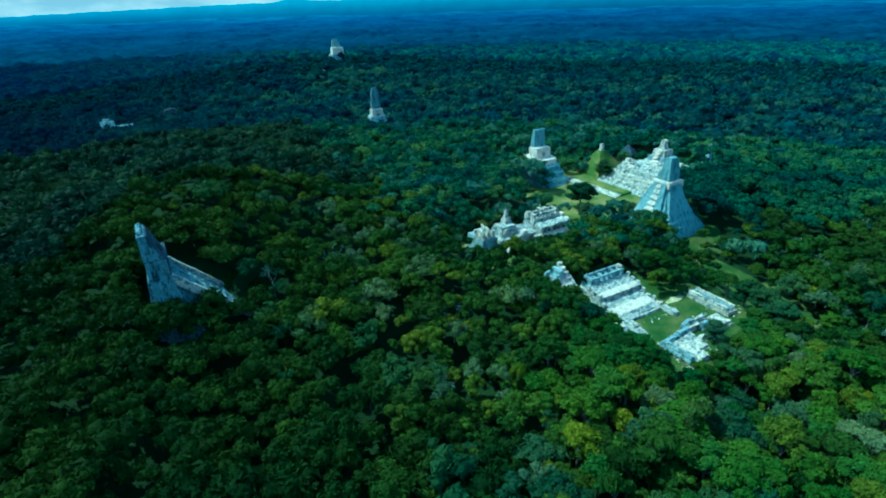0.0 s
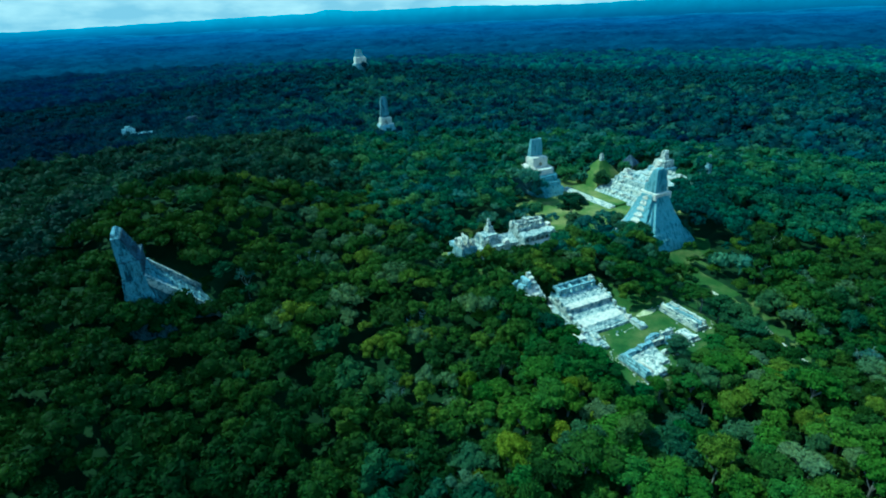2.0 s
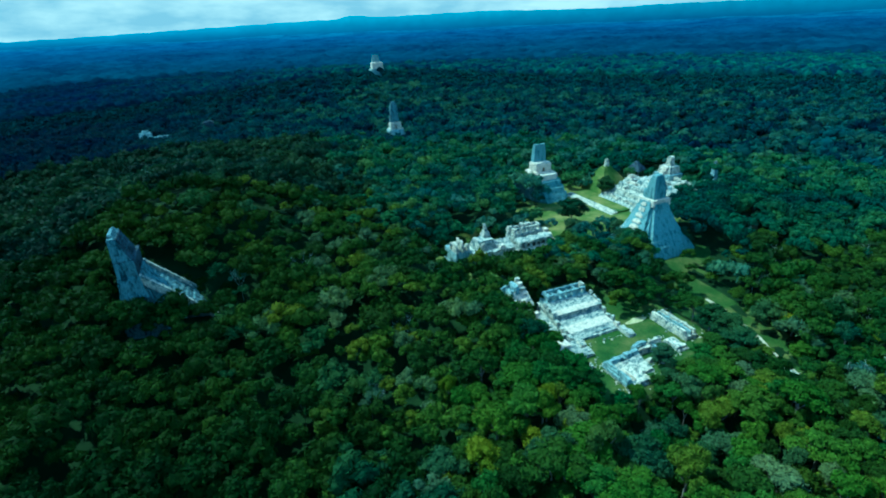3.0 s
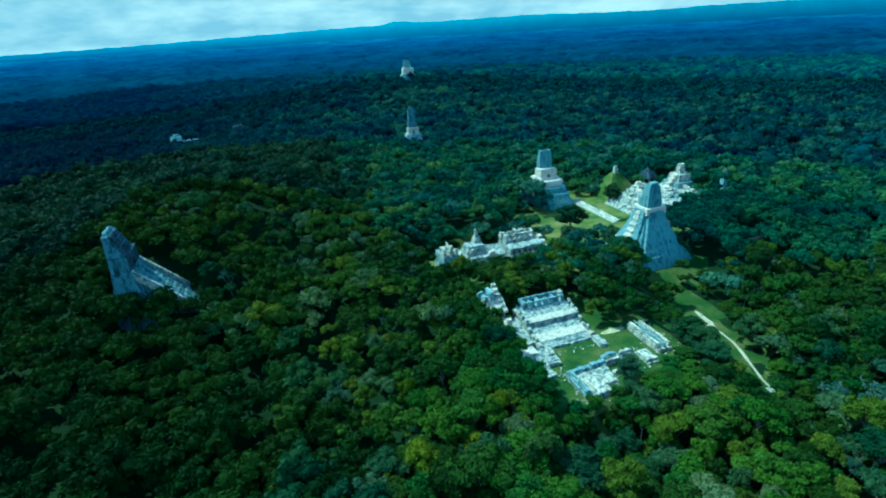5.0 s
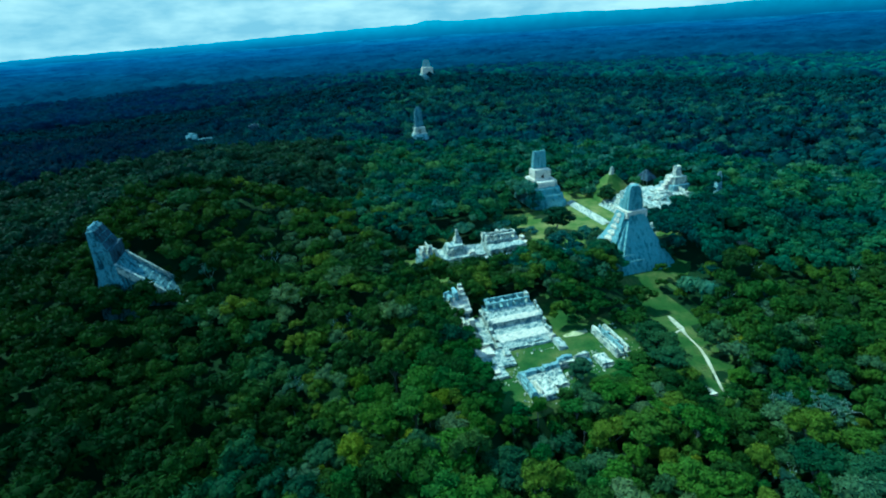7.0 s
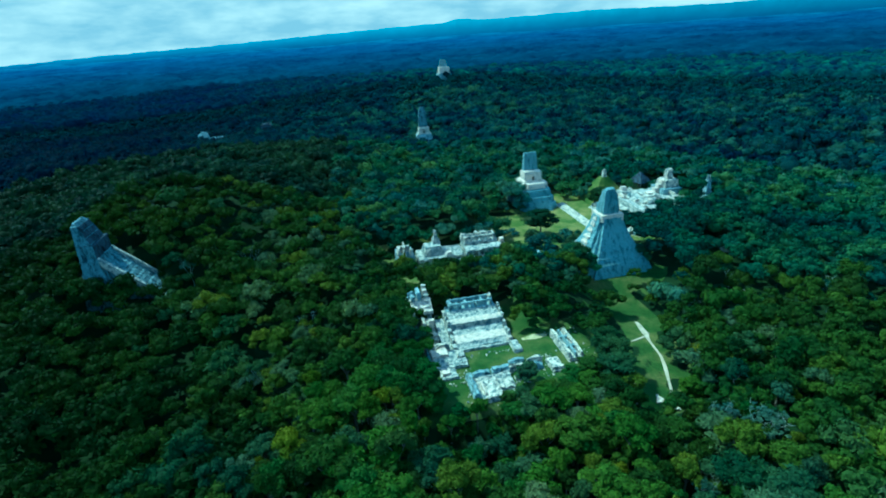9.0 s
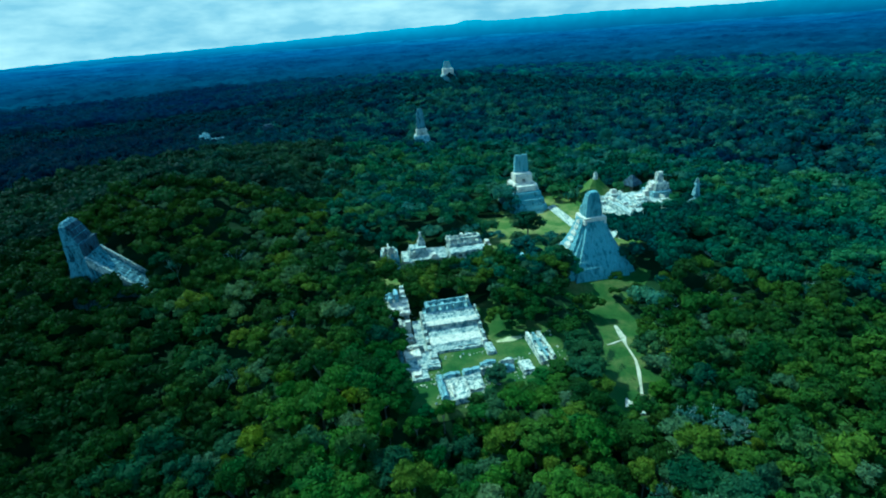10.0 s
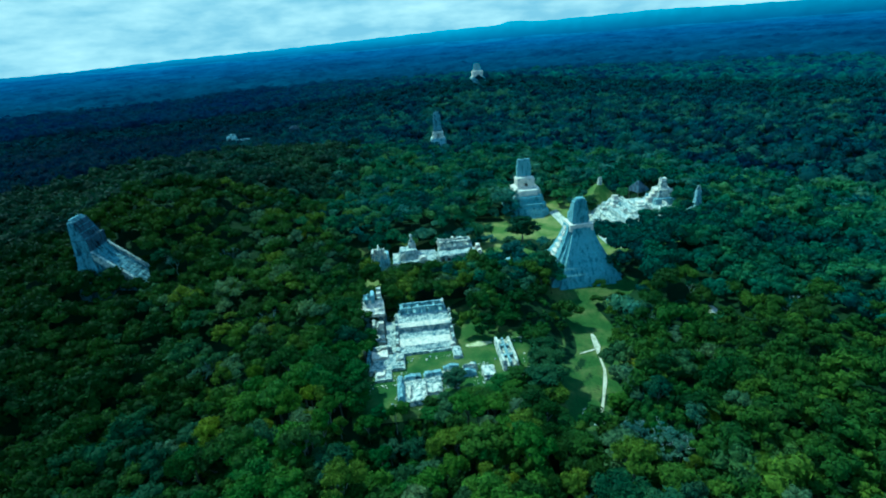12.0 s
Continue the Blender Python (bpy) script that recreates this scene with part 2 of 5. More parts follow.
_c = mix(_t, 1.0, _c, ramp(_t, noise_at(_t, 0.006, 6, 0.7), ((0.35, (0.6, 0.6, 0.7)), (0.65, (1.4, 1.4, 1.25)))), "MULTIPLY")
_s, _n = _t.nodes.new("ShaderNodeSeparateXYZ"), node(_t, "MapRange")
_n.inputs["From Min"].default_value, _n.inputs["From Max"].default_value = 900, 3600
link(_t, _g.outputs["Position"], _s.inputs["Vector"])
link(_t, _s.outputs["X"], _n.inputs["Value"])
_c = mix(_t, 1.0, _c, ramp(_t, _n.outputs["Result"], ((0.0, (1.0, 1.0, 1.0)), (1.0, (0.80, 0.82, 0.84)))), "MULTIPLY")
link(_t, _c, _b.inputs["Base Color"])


# ---- building helpers ----
def part(name, bm, mat, parent, label=""):
    me = bpy.data.meshes.new(name)
    bm.to_mesh(me)
    bm.free()
    me.materials.append(mat)
    ob = new(name, me)
    ob.parent = parent
    if label:
        ob["label"] = label
    return ob


def thing(name, label, category, m, group=""):
    ob = new(name)
    ob.matrix_world = m
    return tagged(ob, label, category, group)


def mesh_object(name, verts, faces, mat, tone=None):
    me = bpy.data.meshes.new(name)
    me.vertices.add(len(verts))
    me.vertices.foreach_set("co", np.ascontiguousarray(verts, dtype=np.float32).ravel())
    n, k = faces.shape
    me.loops.add(n * k)
    me.loops.foreach_set("vertex_index", np.ascontiguousarray(faces, dtype=np.int32).ravel())
    me.polygons.add(n)
    me.polygons.foreach_set("loop_start", np.arange(0, n * k, k, dtype=np.int32))
    me.update(calc_edges=True)
    if tone is not None:
        at = me.attributes.new("tone", "FLOAT", "POINT")
        at.data.foreach_set("value", np.ascontiguousarray(np.clip(tone, 0, 1) + 1.0, dtype=np.float32))
    me.materials.append(mat)
    return me


def frustum(bm, x0, x1, y0, y1, z0, z1, inset=0.0, cell=2.2, wear=0.25):
    """A battered block with worn faces: top edges drawn in by inset, faces cut into cells and pushed about by wear."""
    before = set(bm.verts)
    r = bmesh.ops.create_cube(bm, size=1.0)
    vs = r["verts"]
    for v in vs:
        top = v.co.z > 0
        i = inset if top else 0.0
        v.co = Vector((x0 + i if v.co.x < 0 else x1 - i, y0 + i if v.co.y < 0 else y1 - i, z1 if top else z0))
    size = max(x1 - x0, y1 - y0, z1 - z0)
    cuts = max(0, min(9, int(size / cell) - 1))
    if cuts and wear:
        es = list({e for v in vs for e in v.link_edges})
        long_es = [e for e in es if e.calc_length() > cell * 1.4]
        if long_es:
            bmesh.ops.subdivide_edges(bm, edges=long_es, cuts=cuts, use_grid_fill=True)
            vs = [v for v in bm.verts if v not in before]
    if wear:
        for v in vs:
            if v.co.z > z0 + 0.01:
                d = noise.noise_vector(v.co * 0.55 + Vector((x0 * 3.1, y0 * 1.7, z0)))
                v.co += Vector((d.x, d.y, d.z * 0.7)) * wear
    return vs


def courses(bm, x0, x1, y0, y1, z0, z1, inset, cell, wear):
    """One solid laid in uneven courses: rings of worn edges, each set in or out a little, and a rough top."""
    n = max(1, min(8, round((z1 - z0) / 1.0)))
    nx, ny = max(1, min(16, int((x1 - x0) / cell))), max(1, min(16, int((y1 - y0) / cell)))
    side = [(i / nx, 0.0) for i in range(nx)] + [(1.0, i / ny) for i in range(ny)] + [(1 - i / nx, 1.0) for i in range(nx)] + [(0.0, 1 - i / ny) for i in range(ny)]
    rings = []
    for k in range(n):
        r = random.Random(int(x0 * 13 + y0 * 7 + z0 * 3 + k * 101))
        room = min(x1 - x0, y1 - y0) * 0.12
        g = [min(room, 0.25 + r.uniform(-0.25, 0.25)) * wear * 2.2 for _ in range(4)]
        for f in (k / n, (k + 1) / n):
            e = inset * (k + 0.35 * (f > k / n)) / n
            z = z0 + (z1 - z0) * f
            ring = []
            for u, v in side:
                x, y = x0 + e + g[0] + (x1 - x0 - 2 * e - g[0] - g[1]) * u, y0 + e + g[2] + (y1 - y0 - 2 * e - g[2] - g[3]) * v
                d = noise.noise_vector(Vector((x, y, z + k)) * 0.6)
                top = f == 1.0
                gap = max(0.0, noise.noise(Vector((x * 0.35, y * 0.35, z0 + 9.0)))) * (3.6 if top else 0.0)
                ring.append(bm.verts.new((x + d.x * wear, y + d.y * wear, z + (d.z * 0.5 - gap) * wear * (f > 0))))
            rings.append(ring)
    m = len(side)
    for a, b in zip(rings, rings[1:]):
        for i in range(m):
            bm.faces.new((a[i], a[(i + 1) % m], b[(i + 1) % m], b[i]))
    mid = bm.verts.new((sum(v.co.x for v in rings[-1]) / m, sum(v.co.y for v in rings[-1]) / m, z1 - wear * 0.3))
    for i in range(m):
        bm.faces.new((rings[-1][i], rings[-1][(i + 1) % m], mid))
    bm.faces.new(rings[0][::-1])


def block(name, parent, mat, x0, x1, y0, y1, z0, z1, inset=0.0, cell=2.2, wear=0.25, label=""):
    bm = bmesh.new()
    if wear:
        courses(bm, x0, x1, y0, y1, z0, z1, inset, cell, wear)
    else:
        frustum(bm, x0, x1, y0, y1, z0, z1, inset, cell, wear)
    return part(name, bm, mat, parent, label)


def steps(bm, x0, x1, y_low, y_high, z0, z1, n):
    """A flight of n steps that climbs from y_low to y_high, as one solid with a stepped outline."""
    line = [(y_low, z0)]
    for i in range(n):
        ya, yb = (y_low + (y_high - y_low) * k / n for k in (i, i + 1))
        z = z0 + (z1 - z0) * (i + 1) / n
        line += [(ya, z), (yb, z)]
    line.append((y_high, z0))
    sides = [[bm.verts.new((x, y, z)) for y, z in line] for x in (x0, x1)]
    m = len(line)
    for k in range(m):
        bm.faces.new((sides[0][k], sides[0][(k + 1) % m], sides[1][(k + 1) % m], sides[1][k]))
    bm.faces.new(sides[0])
    bm.faces.new(sides[1])
    bmesh.ops.recalc_face_normals(bm, faces=bm.faces)


def stair(name, parent, mat, x0, x1, y_low, y_high, z0, z1, n, label=""):
    bm = bmesh.new()
    steps(bm, x0, x1, y_low, y_high, z0, z1, n)
    return part(name, bm, mat, parent, label)


def walled_room(name, parent, mat, x0, x1, y0, y1, z0, z1, doors, thick=1.2, roof=1.0, door_w=1.3, door_h=2.4, label="", at=None):
    """A chamber: back wall, side walls, piers and lintels about the doorways (x centres) of the +y wall, and a slab over it."""
    room = block(name, parent, mat, x0, x1, y0, y0 + thick, z0, z1, 0, 1.3, 0.24, label)
    for a, b in ((x0, x0 + thick), (x1 - thick, x1)):
        block("side_wall", room, mat, a, b, y0 + thick, y1 - thick, z0, z1, 0, 1.3, 0.24)
    edges = [x0] + [e for d in doors for e in (d - door_w / 2, d + door_w / 2)] + [x1]
    for a, b in zip(edges[0::2], edges[1::2]):
        block("pier", room, mat, a, b, y1 - thick, y1, z0, z1, 0, 1.3, 0.2)
    for d in doors:
        block("lintel", room, mat, d - door_w / 2, d + door_w / 2, y1 - thick, y1 - 0.05, z0 + door_h, z1, 0, 3, 0.0)
    if roof:
        block("roof_slab", room, mat, x0 - 0.2, x1 + 0.2, y0 - 0.2, y1 + 0.2, z1, z1 + roof, 0.5, 1.3, 0.4)
    if at is not None:
        room.matrix_basis = at
    return room


def rubble_slope(name, parent, mat, x0, x1, y_low, y_high, z_low, z_high, rough=0.35, cell=0.9, label=""):
    """A worn stair or bank of broken masonry: an uneven sheet of small ledges on a solid foot."""
    nx_, ny_ = max(2, int((x1 - x0) / cell)), max(2, int(abs(y_high - y_low) / cell))
    bm = bmesh.new()
    rows = []
    for j_ in range(ny_ + 1):
        row = []
        for i_ in range(nx_ + 1):
            fx, fy = i_ / nx_, j_ / ny_
            x, y = x0 + (x1 - x0) * fx, y_low + (y_high - y_low) * fy
            stepz = math.floor(fy * ny_ / 1.6) * 1.6 / ny_
            lump = noise.noise(Vector((x * 0.8, y * 0.8, 3.1))) + 0.6 * noise.noise(Vector((x * 2.1, y * 2.1, 8.3)))
            row.append(bm.verts.new((x + 0.2 * noise.noise(Vector((x, y, 4.4))), y, z_low + (z_high - z_low) * (0.55 * stepz + 0.45 * fy) + lump * rough)))
        rows.append(row)
    for ra, rb in zip(rows, rows[1:]):
        for q in range(nx_):
            bm.faces.new((ra[q], ra[q + 1], rb[q + 1], rb[q]))
    rim_ = rows[0] + [r_[-1] for r_ in rows[1:]] + rows[-1][-2::-1] + [r_[0] for r_ in rows[-2:0:-1]]
    foot = [bm.verts.new((v.co.x, v.co.y, min(z_low, z_high) - 1.2)) for v in rim_]
    for q in range(len(rim_)):
        bm.faces.new((rim_[q], rim_[(q + 1) % len(rim_)], foot[(q + 1) % len(rim_)], foot[q]))
    bm.faces.new(foot)
    bmesh.ops.recalc_face_normals(bm, faces=bm.faces)
    return part(name, bm, mat, parent, label)


# ---- the lie of the land (x north, y west, the great plaza at height 0) ----
HILLS = ((12, 272, 28, 46), (-40, 185, 6, 40), (62, 142, -9, 55), (-60, 460, 19, 150), (121, 195, 6, 30), (300, 930, 28, 190),
         (355, 250, 12, 42), (470, 240, -13, 90), (75, 389, 9, 60), (115, 78, 2, 25), (45, 85, -9, 40), (390, 560, 6, 120), (620, 392, 6, 90), (171, 246, 6, 30), (148, 62, -14, 17), (200, 44, -7, 18), (300, 178, 7, 24), (312, 198, 10, 10), (244, 100, -7, 26))
# clearings: x0, x1, y0, y1
CLEAR = ((134, 170, 85, 146), (162, 190, 97, 124), (172, 184, 90, 100), (162, 178, 97, 150), (186, 203, 92, 122), (200, 214, 90, 112), (207, 221, 70, 94), (210, 231, 86, 114), (220, 236, 104, 136), (227, 243, 122, 160),
         (231, 258, 152, 200), (200, 264, 196, 266), (258, 288, 198, 280), (274, 326, 196, 272), (235, 266, 262, 300), (126, 200, 184, 222),
         (202, 213, 172, 192), (220, 242, 137, 157), (214, 231, 175, 194))


def clearing(x, y, grow=0.0):
    """How far inside a clearing, 0 to 1, with soft rims."""
    w = np.zeros_like(x, dtype=float)
    for a, b, c, d in CLEAR:
        dx = np.maximum(np.maximum(a - grow - x, x - b - grow), 0)
        dy = np.maximum(np.maximum(c - grow - y, y - d - grow), 0)
        w = np.maximum(w, np.clip(1 - np.hypot(dx, dy) / 14, 0, 1))
    return w * w * (3 - 2 * w)


def land(x, y):
    x, y = np.asarray(x, float), np.asarray(y, float)
    z = np.full_like(x, -3.0)
    for cx, cy, h, r in HILLS:
        z = z + h * np.exp(-((x - cx) ** 2 + (y - cy) ** 2) / (2 * r * r))
    z = z + 2.0 * np.sin(x * 0.021 + 1.3) * np.cos(y * 0.017) + 3.0 * np.sin(x * 0.0041 + y * 0.0053)
    w = clearing(x, y)
    far = np.hypot(x - 80, y - 50)
    z = z + np.clip((far - 1500) / 3000, 0, 1) ** 1.3 * 78
    fall = np.clip((x - 200) / 24, 0, 1) * np.clip((162 - y) / 40, 0, 1)
    return z * (1 - w) - (0.02 + 8.0 * fall * (2 - fall)) * w


# ground: rings round the site, wider outwards
rad = np.concatenate([np.arange(0, 420, 6.0), np.geomspace(426, 4700, 60)])
ang = np.linspace(0, 2 * np.pi, 241)[:-1]
gx, gy = 190 + rad[:, None] * np.cos(ang), 130 + rad[:, None] * np.sin(ang)
gv = np.stack([gx, gy, land(gx, gy)], -1).reshape(-1, 3)
i, j = np.meshgrid(np.arange(len(rad) - 1), np.arange(240), indexing="ij")
j2 = (j + 1) % 240
gf = np.stack([i * 240 + j, (i + 1) * 240 + j, (i + 1) * 240 + j2, i * 240 + j2], -1).reshape(-1, 4)
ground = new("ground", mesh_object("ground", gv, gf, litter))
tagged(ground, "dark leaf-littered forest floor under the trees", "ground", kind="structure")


def sheet(name, label, category, mat, rects, lift, kind="structure", seed=0):
    """Grass or dirt lying on the ground: an uneven-edged patch over each run of points (x, y, half width)."""
    bm = bmesh.new()
    for k, pts in enumerate(rects):
        left, right = [], []
        for n_, (x, y, w) in enumerate(pts):
            a, b = pts[max(0, n_ - 1)], pts[min(len(pts) - 1, n_ + 1)]
            d = Vector((b[0] - a[0], b[1] - a[1])).normalized()
            s1, s2 = (noise.noise(Vector((x * 0.3, y * 0.3, seed + q))) for q in (1.0, 7.0))
            left.append(Vector((x - d.y * w * (1 + 0.3 * s1), y + d.x * w * (1 + 0.3 * s1))))
            right.append(Vector((x + d.y * w * (1 + 0.3 * s2), y - d.x * w * (1 + 0.3 * s2))))
        rows = [[bm.verts.new((*(l.lerp(r, f / 6)), 0)) for f in range(7)] for l, r in zip(left, right)]
        for r0, r1 in zip(rows, rows[1:]):
            for f in range(6):
                bm.faces.new((r0[f], r0[f + 1], r1[f + 1], r1[f]))
    for v in bm.verts:
        v.co.z = float(land(v.co.x, v.co.y)) + lift
    bmesh.ops.recalc_face_normals(bm, faces=bm.faces)
    ob = part(name, bm, mat, None)
    return tagged(ob, label, category, kind=kind)


def lane(*pts, step=3.0):
    """Points every few metres along a run of (x, y, half width)."""
    out = []
    for a, b in zip(pts, pts[1:]):
        n_ = max(1, int(math.hypot(b[0] - a[0], b[1] - a[1]) / step))
        out += [tuple(a[q] + (b[q] - a[q]) * k / n_ for q in range(3)) for k in range(n_)]
    return out + [pts[-1]]


def lawn(label, x0, x1, y0, y1, step=2.0, edge=6.0, mat=None):
    """Grass over the clearings inside a stretch of the plan, running a little under the trees."""
    xs, ys = np.arange(x0, x1 + 0.1, step), np.arange(y0, y1 + 0.1, step)
    lx, ly = np.meshgrid(xs, ys, indexing="ij")
    ok = clearing(lx, ly, edge) > 0.8
    n_ = len(ys)
    i_, j_ = np.nonzero(ok[:-1, :-1])
    q = np.stack([i_ * n_ + j_, (i_ + 1) * n_ + j_, (i_ + 1) * n_ + j_ + 1, i_ * n_ + j_ + 1], -1)
    v = np.stack([lx, ly, land(lx, ly) + 0.06], -1).reshape(-1, 3)
    keep_, back_ = np.unique(q, return_inverse=True)
    ob = new("lawn", mesh_object("lawn", v[keep_], back_.reshape(q.shape), mat or grass))
    return tagged(ob, label, "lawn", kind="structure")


lawn("mown grass court with dry patches between ruined terraces", 120, 196, 70, 172, edge=2.0, mat=grass_lush)
lawn("long mown grass glade beside a pale track", 196, 262, 50, 170, edge=1.5, mat=grass_lush)
lawn("worn grass plaza between the temples", 120, 330, 172, 324, edge=2.0)
sheet("track", "pale limestone dirt track over the grass", "track", track_dirt, [lane((233.4, 127, 0.6), (232.8, 123, 1.1), (231.8, 117, 1.4), (230.3, 111, 0.4), (228.8, 101, 0.5), (226.2, 94, 0.75), (221.5, 84, 0.45), (218, 77, 0.6), (215.8, 70, 0.4)), lane((231, 115.5, 0.4), (226, 114.2, 0.5), (223, 113.6, 0.3))], 0.3, seed=9)
sheet("lawn", "strip of grass at the foot of the stepped temple", "lawn", grass_lush, [lane((246, 153.5, 3.0), (254, 154, 4.5), (262, 156, 5.0), (267, 161, 3.5), step=2.0)], 0.25, seed=5)

sheet("bare_earth", "worn pale patch of bare earth on the court", "earth", worn_earth, [lane((175.5, 117.8, 0.6), (181, 118.2, 1.8), (186.5, 118, 0.6), step=1.5)], 0.12, seed=4)


# ---- temples: local +y is the front ----
def notched(hx, y0, y1, n, d, seg=2.4):
    """A rectangle's outline with stepped-in corners, cut into short runs."""
    pts = []
    for sx, sy in ((-1, -1), (1, -1), (1, 1), (-1, 1)):
        ye, yi = (y0, 1) if sy < 0 else (y1, -1)
        run = [(sx * (hx - n), ye), (sx * (hx - n), ye + yi * d), (sx * (hx - d), ye + yi * d), (sx * (hx - d), ye + yi * n), (sx * hx, ye + yi * n)]
        pts += run if sx * sy < 0 else run[::-1]
    out = []
    for (ax, ay), (bx_, by_) in zip(pts, pts[1:] + pts[:1]):
        k_ = max(1, int(math.hypot(bx_ - ax, by_ - ay) / seg))
        out += [(ax + (bx_ - ax) * q / k_, ay + (by_ - ay) * q / k_) for q in range(k_)]
    return out


def notched_tier(bm, hx, y0, y1, z0, z1, lean, n, d, wear=0.2, mould=0.2):
    """One terrace of a pyramid: battered foot, a moulding that overhangs it, a worn upper edge."""
    h = z1 - z0
    rings = []
    for q, (f, off) in enumerate(((0, 0.0), (0.48, lean * 0.45), (0.52, lean * 0.45 - mould), (0.94, lean - 0.1), (1.0, lean))):
        ring = []
        for x, y in notched(hx, y0, y1, n, d):
            x, y = x - math.copysign(off, x), y - math.copysign(off, y - (y0 + y1) / 2)
            w = noise.noise_vector(Vector((x, y, z0 + q)) * 0.5) * wear * (f > 0)
            ring.append(bm.verts.new((x + w.x, y + w.y, z0 + h * f + w.z * 0.6)))
        rings.append(ring)
    m = len(rings[0])
    for a, b in zip(rings, rings[1:]):
        for k_ in range(m):
            bm.faces.new((a[k_], a[(k_ + 1) % m], b[(k_ + 1) % m], b[k_]))
    mid = bm.verts.new((0, (y0 + y1) / 2, z1))
    for k_ in range(m):
        bm.faces.new((rings[-1][k_], rings[-1][(k_ + 1) % m], mid))


def temple(label, x, y, turn, half_x, half_y, base_z, top_z, tiers, plat, cella, comb, mats, stair_w, group="stepped temples", stair_run=10, comb_depth=2.2, back=None, plat_back=None, pale_top=False, crest=(0.86, 0.55), batter=0.55, margin=1.3, notch=1.4, flare=1.0, mould=0.2, panels=False, plinth_h=1.0, wear=0.2):
    """half_x, half_y: half the base; top_z: the platform; plat: its half width and depth; cella: half width, depth, height; comb: half width, height."""
    body, pale, roof = mats
    t = thing("temple_pyramid", label, "temple", pose(x, y, base_z, 0, 0, turn), group)
    h = top_z - base_z
    back, plat_back = back or half_y, plat_back or plat[1]
    for k in range(tiers):
        f0, f1 = k / tiers, (k + 1) / tiers
        z0_, z1_ = h * f0, h * f1
        f0, f1 = 1 - (1 - f0) ** flare, 1 - (1 - f1) ** flare
        hx, hy = half_x + (plat[0] - half_x) * f0, half_y + (plat[1] - half_y) * f0
        sx, hb = half_x + (plat[0] - half_x) * f1, back + (plat_back - back) * f0
        lean = (hx - sx) * batter
        bm = bmesh.new()
        notched_tier(bm, hx, -hb, hy, z0_ - (0.3 if k else 2.0), z1_ - 0.004 * k, lean, hx * 0.27, notch, wear, mould)
        if panels:
            # south side panels in paler stone: sunlight put into the colour
            block("face_panel", t, pale, -hx - 0.5, -hx + lean + 2.5, -hb * 0.30, hy * 0.34, z0_ + 0.2, z1_ - 0.5, lean * 0.9, 1.2, 0.35, "pale stone panel, coloured as if sunlit")
            block("face_panel", t, pale, -hx + 0.9, -hx + lean + 3.2, hy * 0.45, hy * 0.74, z0_ + 0.2, z1_ - 0.4, lean * 0.9, 1.2, 0.35, "pale stone panel, coloured as if sunlit")
        part("tier", bm, pale if pale_top and k == tiers - 1 else body, t)
    stair("staircase", t, body, -abs(stair_w), abs(stair_w), half_y + stair_run * 0.25, plat[1] - 0.5, 0, h + 0.05, 46, "steep stone steps")
    cw, cd, ch = cella
    bm = bmesh.new()
    frustum(bm, -cw - margin, cw + margin, -cd - margin - 0.3, cd + margin + 0.1, h + 1.0 - plinth_h - 0.3, h + 1.0, 0.15, 2.2, 0.12)
    part("plinth", bm, pale, t)
    walled_room("shrine", t, roof[0], -cw, cw, -cd, cd, h + 1.0, h + 1.0 + ch * 0.6, (0.0,), 1.3, max(0.4, ch * 0.4 - 1.0), 1.9, min(2.8, ch * 0.5), "stone shrine with a single dark doorway")
    bm = bmesh.new()
    z0, bw, bh = h + ch, comb[0], comb[1]
    yb = -cd + comb_depth + 0.2
    wide = (1.0, 0.5 + crest[0] / 2, crest[0], (crest[0] + crest[1]) / 2, crest[1])
    for k in range(5):
        fz, ft = (0, 0.3, 0.55, 0.76, 0.9)[k], (0.32, 0.57, 0.78, 0.92, 1.0)[k]
        e = comb_depth * (1 - 0.13 * k)
        courses(bm, -bw * wide[k], bw * wide[k], yb - e, yb + e * 0.9, z0 - 0.6 * (k == 0) + bh * fz, z0 + bh * ft, 0.2, 1.2, 0.22)
    part("roof_comb", bm, roof[1], t, "tall weathered roof comb")
    return t


temple("grey stepped pyramid with a bright shrine terrace and tall crest", 243.6, 176.5, 0, 20.6, 17.5, 0, 27.0, 9, (6.2, 5.6), (4.4, 3.9, 5.6), (4.1, 8.2),
       (stone_teal, stone_white, (stone_teal, stone_teal)), 4.2, comb_depth=3.1, crest=(0.84, 0.5), batter=1.0, margin=1.6, notch=1.6, back=18.0, plat_back=5.6, flare=1.4, mould=0.03, panels=True, plinth_h=3.2, wear=0.08)
temple("squat stepped pyramid with a white shrine and dark staircase", 243.2, 285.5, 180, 13.5, 20, 0, 17.0, 4, (8.2, 8.5), (6.3, 4.6, 7.5), (5.2, 12.2),
       (stone_teal, stone_white, (stone_white, stone_teal)), 8, pale_top=True, crest=(0.94, 0.86))
temple("grey roof comb and pale shrine of a pyramid standing in forest", 200, 484, 180, 16, 16, -6, 22, 8, (7, 6), (5.6, 3.8, 7), (4.6, 20),
       (stone_grey, stone_pale, (stone_pale, stone_slate)), 5)
temple("far temple top with pale shrine and broad crest above the trees", 316, 920, 180, 28, 26, 14, 49, 7, (11, 9), (9.8, 6, 11), (7.6, 13),
       (stone_grey, stone_pale, (stone_white, stone_grey)), 8, crest=(0.85, 0.75))
# the steep temple in the south: an upright back, a wide stair to the north
t5 = thing("temple_pyramid", "steep dark pyramid with a wide staircase rising out of forest", "temple", pose(-9, 204, 0, 0, 0, -90), "stepped temples")
